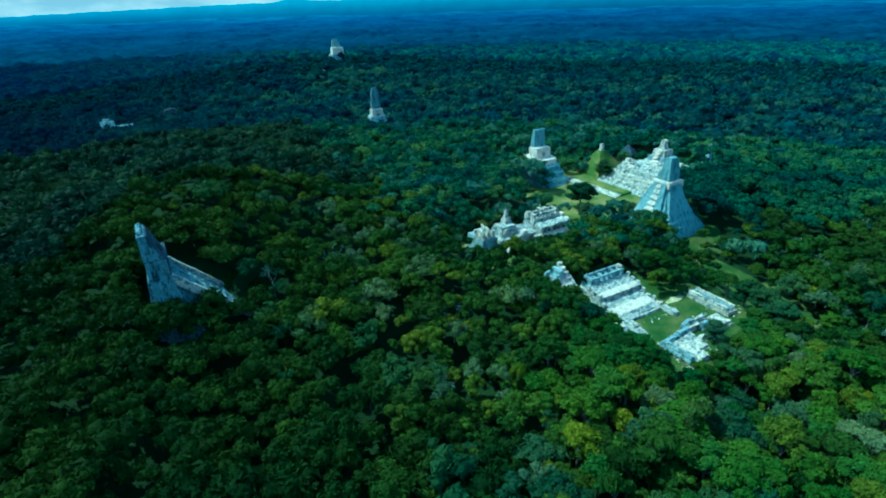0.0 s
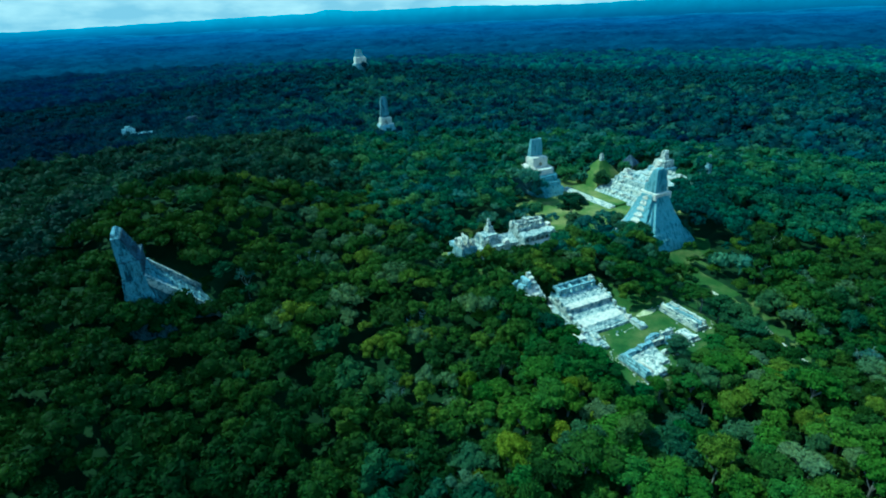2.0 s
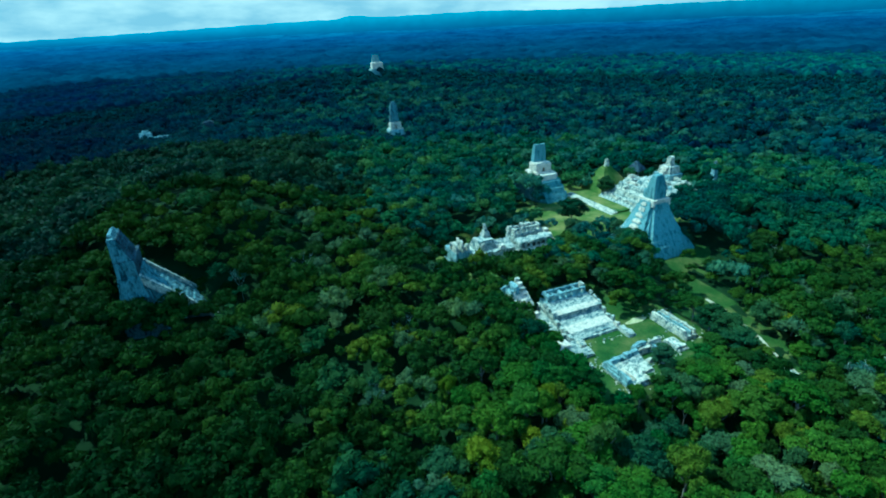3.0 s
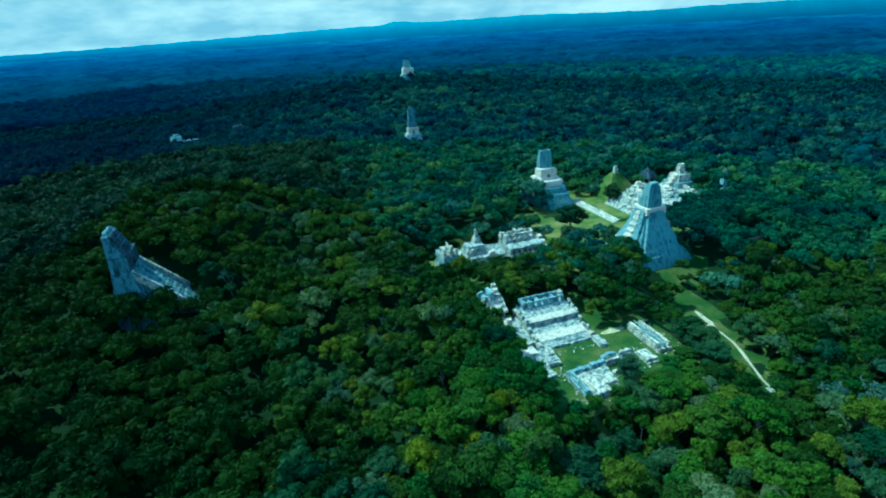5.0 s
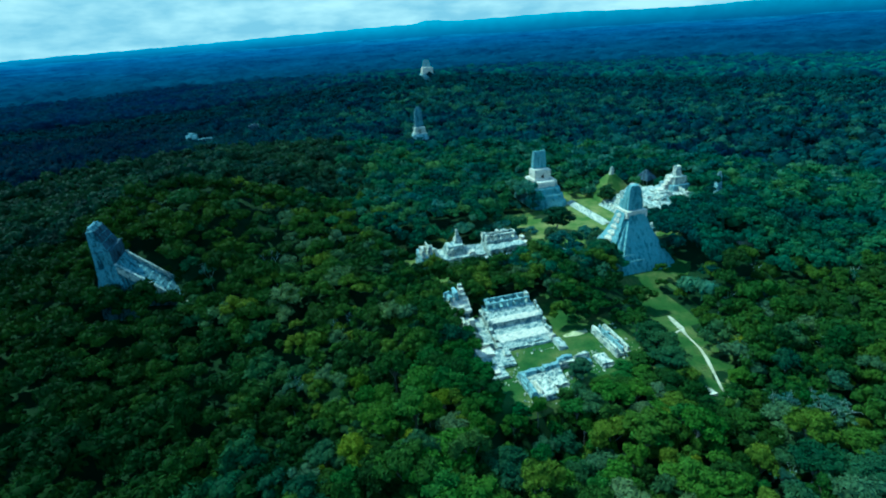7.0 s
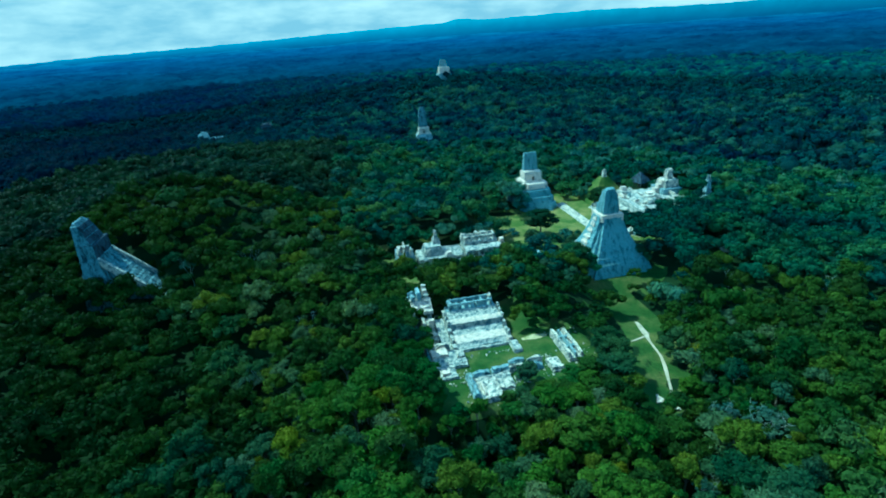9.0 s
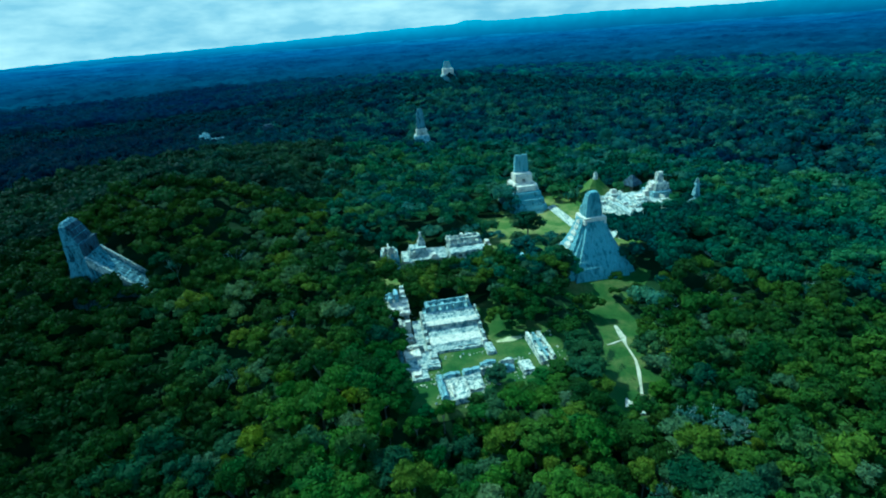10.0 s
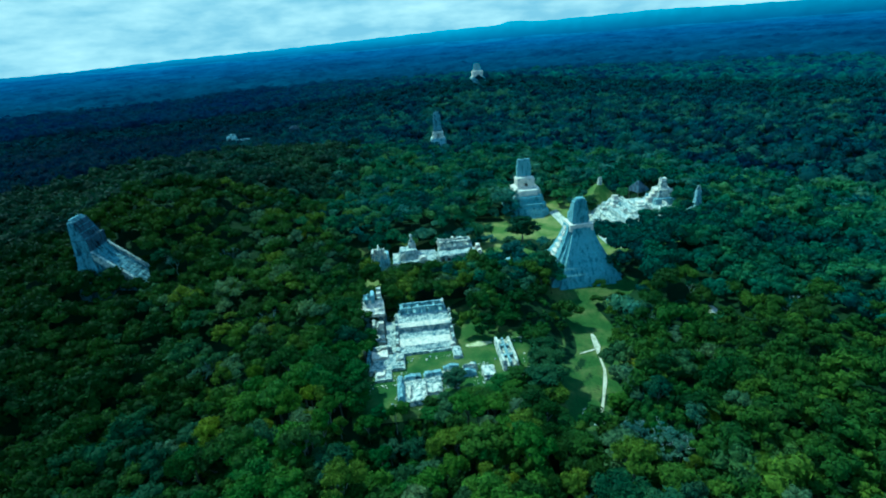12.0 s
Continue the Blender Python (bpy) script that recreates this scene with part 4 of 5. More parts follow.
for sx in (-1, 1):
    for sy in (-1, 1):
        bm = bmesh.new()
        bmesh.ops.create_cone(bm, cap_ends=True, segments=8, radius1=0.3, radius2=0.25, depth=eave + 1.2, matrix=Matrix.Translation((sx * 4.2, sy * 4.2, eave / 2)))
        part("post", bm, bark, sh)

# stones fallen from the walls, lying along the foot of the ruins
g_s = np.random.default_rng(31)
CUBE = np.array([[x, y, z] for x in (-1, 1) for y in (-1, 1) for z in (-1, 1)], float)
QUADS = np.array([[0, 1, 3, 2], [4, 6, 7, 5], [0, 4, 5, 1], [2, 3, 7, 6], [0, 2, 6, 4], [1, 5, 7, 3]])
sv, sf = [], []
for x0, x1, y0, y1, z0, n_st in ((146, 172, 112, 142, 0, 150), (134, 150, 104, 119, 0, 110), (137, 146, 97, 106, 0, 60), (146, 163, 83, 100, 0, 110), (163, 177, 92, 100.5, 0, 110), (188, 197.5, 97, 119, 0, 110),
                                  (150, 156, 85, 95, 1.7, 70), (175, 182, 96, 104, 0, 60), (167, 200, 194, 198, 0, 90), (144, 166, 198, 216, 0, 90), (137, 144, 124, 150, 0, 60), (277, 330, 200, 204, 0, 110)):
    for q in range(n_st * 2 // 5):
        u, side_ = g_s.uniform(0, 1), g_s.integers(0, 4)
        x, y = ((x0 + u * (x1 - x0), (y0, y1)[side_ % 2]) if side_ < 2 else ((x0, x1)[side_ % 2], y0 + u * (y1 - y0)))
        x, y = x + g_s.normal(0, 0.9), y + g_s.normal(0, 0.9)
        r_s = g_s.uniform(0.12, 0.36)
        a_ = g_s.uniform(0, 3.1)
        v = CUBE * g_s.uniform(0.6, 1.2, (8, 3)) * r_s * np.array([1.2, 1.0, 0.7])
        sf.append(QUADS + 8 * len(sv))
        sv.append(np.stack([v[:, 0] * math.cos(a_) - v[:, 1] * math.sin(a_) + x, v[:, 0] * math.sin(a_) + v[:, 1] * math.cos(a_) + y, v[:, 2] + z0 + r_s * 0.4], 1))
stones = new("fallen_stones", mesh_object("fallen_stones", np.concatenate(sv), np.concatenate(sf), stone_pale))
tagged(stones, "loose pale stones fallen along the ruined walls", "stones", kind="stuff")

# roofs and mounds that stand out of the woods
h_ = thing("hut", "small hut with a pale sheet roof among trees", "hut", pose(281, 119.5, -2.8, 0, 0, 25) @ Matrix.Scale(1.25, 4))
for sx, sy in ((-2.6, -2), (2.6, -2), (-2.6, 2), (2.6, 2)):
    block("post", h_, bark, sx - 0.12, sx + 0.12, sy - 0.12, sy + 0.12, -4.5, 3.2, 0, 9, 0)
for sgn in (-1, 1):
    bm = bmesh.new()
    frustum(bm, -3.6, 3.6, 0.0, 3.2, 0, 0.14, 0.0, 9, 0)
    bmesh.ops.transform(bm, matrix=pose(0, 0, 4.5, -22 * sgn if sgn > 0 else 22, 0, 0) @ Matrix.Diagonal((1, sgn, 1, 1)), verts=bm.verts)
    bmesh.ops.recalc_face_normals(bm, faces=bm.faces)
    part("roof_panel", bm, stone_white, h_, "pale sheet roof")
mnd = ruin("broad flat-topped pyramid of grey stone in the woods", group="ruins in the woods", name="forest_ruin")
block("base", mnd, stone_grey, -44, -8, 540, 562, 5, 27, 5, 3, 0.4)
rubble_slope("stair_face", mnd, stone_slate, -36, -25, 539, 549, 26, 35.5, 0.7, 1.5, "sloping stone face")
rubble_slope("stair_face", mnd, stone_slate, -25, -11, 537, 549, 23, 30, 0.7, 1.5, "sloping stone face")
block("stage", mnd, stone_slate, -35, -26, 549, 556, 20, 35.8, 1.2, 2.0, 0.5)
for x, y, top, wd, dp, mt, lb in ((-37, 433, 23, 8, 5, stone_dark, "grey ruined wall top above the trees"),
                                  (-79, 366, 29, 5, 4, stone_white, "pale temple ruin half hidden in forest"), (25, 632, 28, 7, 4, stone_dark, "long grey ruin showing over the canopy"),
                                  (352, 916, 25, 14, 6, stone_grey, "grey ruin beside the far temple"), (307, 164, 9, 2.5, 2.5, stone_pale, "pale stone ruin glimpsed between trees")):
    mnd = ruin(lb, group="ruins in the woods", name="forest_ruin")
    gz_ = float(land(x, y))
    block("base", mnd, mt, x - wd * 1.5, x + wd * 1.5, y - dp * 1.5, y + dp * 1.5, gz_ - 3, gz_ + (top - gz_) * 0.55, wd * 0.4, 3, 0.2)
    block("stage", mnd, mt, x - wd, x + wd, y - dp, y + dp, gz_ + (top - gz_) * 0.53, top - 1.5, min(wd, dp) * 0.25, 2.4, 0.2)
    block("crest", mnd, stone_dark, x - wd * 0.6, x + wd * 0.7, y - dp * 0.4, y + dp * 0.5, top - 1.8, top, 0.3, 2.0, 0.26)


# ---- trees ----
rng = np.random.default_rng(7)


def ico(sub):
    bm = bmesh.new()
    bmesh.ops.create_icosphere(bm, subdivisions=sub, radius=1.0)
    bm.verts.ensure_lookup_table()
    v = np.array([q.co[:] for q in bm.verts])
    f_ = np.array([[q.index for q in t.verts] for t in bm.faces])
    bm.free()
    return v, f_


ICO1 = ico(1)


def crown_mesh(r, boughs, clumps, shape, cards, card, flat=0.62, seed=0, clump=1.15, full=0.92):
    """A crown: a leafy core with boughs spread unevenly under a dome, each bearing small lumpy clumps of foliage, with ragged leaf sprays standing off them.
    Returns points and triangles; the top is at 0."""
    g_ = np.random.default_rng(seed)
    long_, turn_ = g_.uniform(1.0, 1.3), g_.uniform(0, 3.1)
    cen, rad_, mass = [], [], []
    for k_ in range(boughs):
        a_ = k_ * 2.399963 + g_.uniform(-0.5, 0.5)
        q = math.sqrt((k_ + 0.25) / boughs) * g_.uniform(0.66, 0.90)
        x_, y_ = math.cos(a_) * q * r * long_, math.sin(a_) * q * r / long_
        c_ = np.array([x_ * math.cos(turn_) - y_ * math.sin(turn_), x_ * math.sin(turn_) + y_ * math.cos(turn_), -r * flat * (0.16 + 0.95 * q * q) + g_.uniform(-0.16, 0.10) * r])
        br_ = r * g_.uniform(0.26, 0.42) * (2.6 / math.sqrt(boughs))
        mass.append((c_, br_ * full))
        for _ in range(clumps):
            d = g_.standard_normal(3)
            d[2] = abs(d[2]) * 0.9 - 0.25
            d /= np.linalg.norm(d)
            cen.append(c_ + d * br_ * np.array([1, 1, 0.62]) * g_.uniform(0.62, 0.98))
            rad_.append(clump * g_.uniform(0.62, 1.35))
    cen += [c_ for c_, _ in mass]
    rad_ += [b_ for _, b_ in mass]
    cen, rad_ = np.array(cen), np.array(rad_)
    v, f_ = shape
    n_ = len(cen)
    jit = 1 + 0.27 * g_.standard_normal((n_, len(v), 1)).clip(-1.5, 1.5)
    vs = [(v[None] * jit * rad_[:, None, None] * np.array([1, 1, 0.85]) * 0.88 + cen[:, None]).reshape(-1, 3)]
    fs = [(f_[None] + np.arange(n_)[:, None, None] * len(v)).reshape(-1, 3)]
    w_ = rad_ ** 2
    pick = g_.choice(n_, cards, p=w_ / w_.sum())
    d = g_.standard_normal((cards, 3))
    d[:, 2] = np.abs(d[:, 2]) * 1.1 - 0.3
    d /= np.linalg.norm(d, axis=1)[:, None]
    c_ = cen[pick] + d * (rad_[pick][:, None] * g_.uniform(0.82, 1.12, (cards, 1)) + card * g_.uniform(-0.3, 0.6, (cards, 1))) * np.array([1, 1, 0.88])
    u = g_.standard_normal((cards, 3))
    u -= d * (u * d).sum(1)[:, None] * 0.35
    u /= np.linalg.norm(u, axis=1)[:, None]
    w2 = np.cross(d, u) + 0.6 * g_.standard_normal((cards, 3))
    s_2 = card * g_.uniform(0.6, 1.4, (cards, 1))
    tri_ = np.stack([c_ + u * s_2, c_ - u * s_2 * 0.6 + w2 * s_2 * 0.8, c_ - u * s_2 * 0.5 - w2 * s_2 * 0.8], 1)
    vs.append(tri_.reshape(-1, 3))
    fs.append(np.arange(cards * 3).reshape(-1, 3) + n_ * len(v))
    v = np.concatenate(vs)
    v[:, 2] -= np.percentile(v[:, 2], 99.0)
    return v, np.concatenate(fs)


def trunk_mesh(h, r):
    """A tapered trunk with a few limbs; the crown's top is h above the ground."""
    bm = bmesh.new()

    def limb(a_, b_, ra, rb):
        d = (b_ - a_)
        rt = d.to_track_quat("Z", "Y").to_matrix().to_4x4()
        bmesh.ops.create_cone(bm, cap_ends=False, segments=5, radius1=ra, radius2=rb, depth=d.length, matrix=Matrix.Translation((a_ + b_) / 2) @ rt)
    limb(Vector((0, 0, -1.5)), Vector((0.2, 0.1, h * 0.62)), 0.38, 0.24)
    for q in range(4):
        a_ = q * 1.7 + 0.4
        limb(Vector((0.2, 0.1, h * 0.5)), Vector((math.cos(a_) * r * 0.55, math.sin(a_) * r * 0.55, h * 0.82)), 0.18, 0.08)
    return bm


def twigs_mesh(h, seed):
    """A trunk that forks again and again into fine upright limbs."""
    g_ = random.Random(seed)
    bm = bmesh.new()

    def grow(a_, d, ln, r, depth):
        b_ = a_ + d * ln
        rt = d.to_track_quat("Z", "Y").to_matrix().to_4x4()
        bmesh.ops.create_cone(bm, cap_ends=False, segments=4, radius1=r, radius2=r * 0.7, depth=ln, matrix=Matrix.Translation((a_ + b_) / 2) @ rt)
        if depth:
            for _ in range(3):
                grow(b_, (d + Vector((g_.uniform(-0.75, 0.75), g_.uniform(-0.75, 0.75), g_.uniform(-0.15, 0.45)))).normalized(), ln * g_.uniform(0.5, 0.75), r * 0.62, depth - 1)
    grow(Vector((0, 0, 0)), Vector((0.05, 0.03, 1)).normalized(), h * 0.45, 0.12, 4)
    return bm


# where trees stand: a jittered grid, left out in the clearings
SPACE = 7.5
ux, uy = np.meshgrid(np.arange(-420, 700, SPACE), np.arange(-60, 620, SPACE), indexing="ij")
ux = ux + rng.uniform(-0.42, 0.42, ux.shape) * SPACE
uy = uy + rng.uniform(-0.42, 0.42, uy.shape) * SPACE
ux, uy = ux.ravel(), uy.ravel()
# the part of the forest that the flight looks over
bear = np.degrees(np.arctan2(ux - 60, uy + 90))
dist = np.hypot(ux - 80, uy + 30)
keep = (bear > -40) & (bear < 72) & (dist < 500) & (uy > -6 - 0.2 * np.abs(ux - 150))
keep &= clearing(ux, uy, -3.0) < 0.96
ux, uy = ux[keep], uy[keep]
gz = land(ux, uy)
size = np.clip(np.exp(rng.normal(-0.08, 0.36, len(ux))), 0.5, 1.5)
tall = 12.0 + 3.6 * size + rng.normal(0, 2.2, len(ux))
tone = rng.uniform(0, 1, len(ux))
rim = clearing(ux, uy, 0.0)
tall = tall * (1 - 0.35 * rim)
turn = rng.uniform(0, 360, len(ux))

# closer-set groves between the ruins, and single trees on the plaza
for gx0, gx1, gy0, gy1, top in ((140, 182, 149, 182, 15.5), (182, 204, 150, 182, 15.5), (184, 215, 139, 152, 14), (195, 210, 124, 138, 12), (207, 222, 157, 171, 15), (180, 203, 58, 79, 8), (262, 292, 168, 201, 19), (290, 334, 168, 204, 21), (222, 235, 262, 304, 20), (117, 132, 90, 118, 13.0), (116, 132, 118, 158, 15)):
    ex, ey = np.meshgrid(np.arange(gx0, gx1, 6.6), np.arange(gy0, gy1, 6.6), indexing="ij")
    ex, ey = (ex + rng.uniform(-2, 2, ex.shape)).ravel(), (ey + rng.uniform(-2, 2, ey.shape)).ravel()
    out = ~((ux > gx0 - 2) & (ux < gx1 + 2) & (uy > gy0 - 2) & (uy < gy1 + 2))
    n_e = len(ex)
    ez = land(ex, ey)
    ux, uy, gz = np.r_[ux[out], ex], np.r_[uy[out], ey], np.r_[gz[out], ez]
    size = np.r_[size[out], rng.uniform(0.85, 1.25, n_e)]
    tall = np.r_[tall[out], np.maximum(top + rng.normal(0, 1.3, n_e) - ez, 7)]
    tone, turn = np.r_[tone[out], rng.uniform(0, 1, n_e)], np.r_[turn[out], rng.uniform(0, 360, n_e)]
# open grass about the small range and along the track
bare = (ux > 160) & (ux < 209) & (uy > 87) & (uy < 123) | (ux > 205) & (ux < 219 + 0.4 * (uy - 72)) & (uy > 67) & (uy < 124) | (ux > 250) & (ux < 268) & (uy > 146) & (uy < 163)
ux, uy, gz, size, tall, tone, turn = (q[~bare] for q in (ux, uy, gz, size, tall, tone, turn))
LONE = ((200, 85, 9.5, 1.4), (201, 77, 6, 0.95), (203, 93, 10.5, 1.25), (204, 101, 10.5, 1.15), (203.5, 109, 9.5, 1.05), (202, 117, 7, 0.8), (208, 117, 7, 0.8), (187, 83, 6, 0.9), (190.5, 88, 7.5, 0.95), (184, 87, 6, 0.8), (194.5, 79, 6, 0.9), (180, 83, 5, 0.8), (172, 83, 5, 0.8), (222, 60, 8, 0.75), (250, 97, 9.5, 0.55), (226, 224, 17, 1.75), (214, 207, 11.0, 1.1), (233, 203, 10.5, 0.95), (239, 200, 9.5, 0.8), (280, 257, 14.5, 1.3), (224, 199, 10, 0.7), (305, 262, 17, 0.9),
        (168, 91, 8.5, 0.85), (310, 196, 33, 0.95), (210, 197, 11, 0.7), (204, 214, 11, 0.7), (268, 281, 8, 0.5), (226, 258, 9, 0.55), (336, 198, 26, 1.1), (328, 192, 25, 1.0), (318, 206, 23, 0.8), (334, 216, 26, 1.0), (238, 111, 9, 0.6), (276.5, 111.5, 5.5, 0.5), (217, 187, 8, 0.6), (196, 152, 15, 1.2), (-6, 185, 25.0, 1.0), (1, 186, 21.5, 0.9), (8, 188, 20.0, 0.9), (15, 190, 17.5, 0.9), (22, 192, 15.5, 0.9), (-13, 184, 27.0, 1.0), (-21, 186, 27.5, 1.1), (-25, 195, 27, 1.1), (-26, 205, 26, 1.1), (-24, 214, 25, 1.0), (-14, 222, 23, 1.0), (-4, 221, 21, 0.9), (6, 218, 19, 0.9), (14, 216, 17, 0.9), (24, 199, 16, 1.0), (25, 208, 15, 1.0),
        (221, 164, 17.5, 1.5), (213, 160, 16, 1.2), (224.5, 175, 14.5, 1.3), (232.5, 190, 12, 1.1))
lx, ly, lt, ls = (np.array(q) for q in zip(*LONE))
lz = land(lx, ly)
ux, uy, gz, size, tall = np.r_[ux, lx], np.r_[uy, ly], np.r_[gz, lz], np.r_[size, ls], np.r_[tall, lt - lz]
tone, turn = np.r_[tone, rng.uniform(0, 1, len(lx))], np.r_[turn, rng.uniform(0, 360, len(lx))]
# lower growth on the slope below the court
slope = (ux > 136) & (ux < 203) & (uy > 54) & (uy < 87.5) & (np.arange(len(ux)) < len(ux) - len(lx))
tall = np.where(slope, np.maximum(np.minimum(tall, 0.8 * (85 - uy) + 1.0 - gz), 4.5), tall)
size = np.where(slope, np.minimum(size, 0.25 + tall / 16.0), size)
dip = (ux > 198) & (ux < 226) & (uy > 46) & (uy < 74)
tall = np.where(dip, np.maximum(np.minimum(tall, 0.7 * (74 - uy) - 7.0 - gz), 4.5), tall)
# only young trees between the court and the track
wild = np.arange(len(ux)) < len(ux) - len(lx)
young = (ux > 197) & (ux < 216 + 0.35 * (uy - 84)) & (uy > 84) & (uy < 136) | (ux > 234) & (ux < 250 + 1.0 * np.clip(uy - 128, 0, 16)) & (uy > 114) & (uy < 152)
young &= wild
tall, size = np.where(young, np.minimum(tall, 6.5), tall), np.where(young, np.minimum(size, 0.6), size)
# crowns darkened in the north: edge dimming put into their tone
tone = np.where((ux > 262) & (uy < 200), tone * 0.55, tone)
tone = np.where(ux > 232 - 0.1 * uy, np.where(tone < 0.72, tone * 0.95, 0.84 + 0.5 * (tone - 0.72)), tone)
# crowns darkened southwards by bearing, shade put into their tone
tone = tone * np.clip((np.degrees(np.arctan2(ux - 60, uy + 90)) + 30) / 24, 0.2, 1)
# low growth before the hut
hd = np.hypot(ux - 281, uy - 119.5)
tall = np.where((hd < 14) & (ux + 0.4 * uy < 331), np.minimum(tall, np.maximum(0.34 * hd + 1.0 - gz, 4)), tall)
# none on the steep temple in the south
keep = ~((ux > -21) & (ux < 5) & (uy > 192) & (uy < 216)) & ~((ux >= 5) & (ux < 21) & (uy > 194) & (uy < 214)) & (np.hypot(ux - 281, uy - 119.5) > 5) & (np.hypot(ux - 318, uy - 268) > 9)
ux, uy, gz, size, tall, tone, turn = (q[keep] for q in (ux, uy, gz, size, tall, tone, turn))

KINDS = []
for q in range(10):
    KINDS.append(crown_mesh(5.2, 6 + q % 5, 5, ICO1, 1650, 0.42, (0.8, 1.0, 1.2, 1.4)[q % 4], 40 + q, 0.95 + 0.1 * (q % 3)))
# full round crowns that hang low
for q in range(3):
    layers = [crown_mesh(r_, b_, 4, ICO1, c_, 0.42, 0.9, 20 + 3 * q + k_, 1.0) for k_, (r_, b_, c_) in enumerate(((4.9, 8, 1100), (5.3, 7, 900), (4.2, 6, 500)))]
    starts = np.cumsum([0] + [len(v) for v, _ in layers])
    KINDS.append((np.concatenate([v - np.array([0, 0, d]) for (v, _), d in zip(layers, (0, 3.6, 6.8))]), np.concatenate([f_ + n_ for (_, f_), n_ in zip(layers, starts)])))
# thin crowns, nearly bare
LACY = [crown_mesh(5.2, 8 + q % 3, 9, ICO1, 2200, 0.27, 0.9, 70 + q, 0.26, 0.15) for q in range(10)]
# the nearest trees, one by one
order = np.argsort(np.hypot(ux - 150, (uy - 55) * 1.15))
near = set(order[:290].tolist())
SPECIAL = ((193, 31, 2), (218, 55, 2), (224, 43, 2), (33, 95, 2), (28, 202, 2), (70, 118, 2), (262, 66, 2), (235, 88, 1), (101, 73, 1), (114, 92, 1), (85, 78, 1), (77, 76, 1), (90, 108, 1),
           (106, 76, 1), (178, 40, 1), (240, 60, 1), (125, 120, 5), (120, 128, 5), (158, 54, 5), (100, 66, 5), (148, 58, 5), (60, 100, 5), (205, 40, 5), (230, 70, 5), (221, 164, 6), (213, 160, 6), (224.5, 175, 6), (226, 224, 6), (280, 257, 6), (232.5, 190, 6), (214, 207, 6), (200, 85, 6), (168, 91, 6), (203, 93, 6), (204, 101, 6))
special = {}
for x, y, kind_ in SPECIAL:
    special[int(np.argmin(np.hypot(ux - x, uy - y)))] = kind_
near |= set(special)
LOOKS = ((leaves, "broad-leaved forest tree with a dense rounded green crown"), (leaves_yellow, "forest tree with a bright yellow-green crown"),
         (leaves_pale, "forest tree with a pale grey-green feathery crown"))
LOOKS += ((leaves_lit, "forest tree with a light green crown, brightened as if lit"), (leaves_shaded, "forest tree with a deep green crown, darkened as if shaded"), (leaves_teal, "forest tree with a dull blue-green crown"), (leaves_teal, "green tree with a full round crown on open grass"))
masters = {}
for q, idx in enumerate(sorted(near)):
    look_, kind_ = special.get(idx, 0), q % 10
    kind_ = 10 + q % 3 if look_ == 6 or look_ != 2 and tall[idx] < 10 else kind_
    if not look_:
        # darker copies to the south, brighter ones mid-plan: shading put into leaf colour
        draw = rng.uniform()
        look_ = 5 if 0.30 < draw < 0.38 else 4 if draw < (0.85 if ux[idx] < 80 else 0.30 if ux[idx] > 205 else 0.14) else 3 if draw > (0.50 if 72 < ux[idx] < 190 and uy[idx] < 190 else 0.94) else 0
    if look_ in (4, 5) and 108 < ux[idx] < 216 and 86 < uy[idx] < 185 and idx not in special:
        look_ = 3 * (q % 2)
    s = float(size[idx]) * (0.75 if look_ == 1 else 1.0)
    if (look_, kind_) not in masters:
        mat, label = LOOKS[look_]
        t = thing("tree", label, "tree", pose(0, 0, 0), "forest trees")
        v, f_ = (LACY if look_ == 2 else KINDS)[kind_]
        crown = new("crown", mesh_object("crown", v + np.array([0, 0, 16.0]), f_, mat))
        crown.parent = t
        part("trunk", twigs_mesh(16.0, kind_) if look_ == 2 else trunk_mesh(16.0, 5.0), bark_pale if look_ == 2 else bark, t)
        masters[look_, kind_] = t
    else:
        t = copy_thing(masters[look_, kind_], pose(0, 0, 0))
    t.matrix_basis = pose(ux[idx], uy[idx], gz[idx] - 0.3, 0, 0, turn[idx]) @ Matrix.Diagonal((s, s, tall[idx] / 16.0, 1))


def bare_tree(x, y, h, seed):
    """A dead, leafless tree with pale forked limbs."""
    t = thing("bare_tree", "dead leafless tree with pale forked branches", "tree", pose(x, y, float(land(x, y)) - 0.5), "dead trees")
    part("trunk", twigs_mesh(h, seed), bark_pale, t)


for q, (x, y, h) in enumerate(((43, 131, 16), (88, 150, 16), (305, 100, 14), (279, 127, 13), (252, 118, 13), (60, 205, 17))):
    bare_tree(x, y, h, q)

# the rest of the forest round the site, joined
LOW = [crown_mesh(5.9, 4 + q % 3, 1, ICO1, 265, 0.66, (0.55, 0.75, 1.0)[q % 3], 90 + q, 1.0) for q in range(12)]


FINE = [crown_mesh(5.6, 5 + q % 3, 1, ICO1, 450, 0.48, (0.55, 0.8, 1.05)[q % 3], 160 + q, 0.95) for q in range(12)]


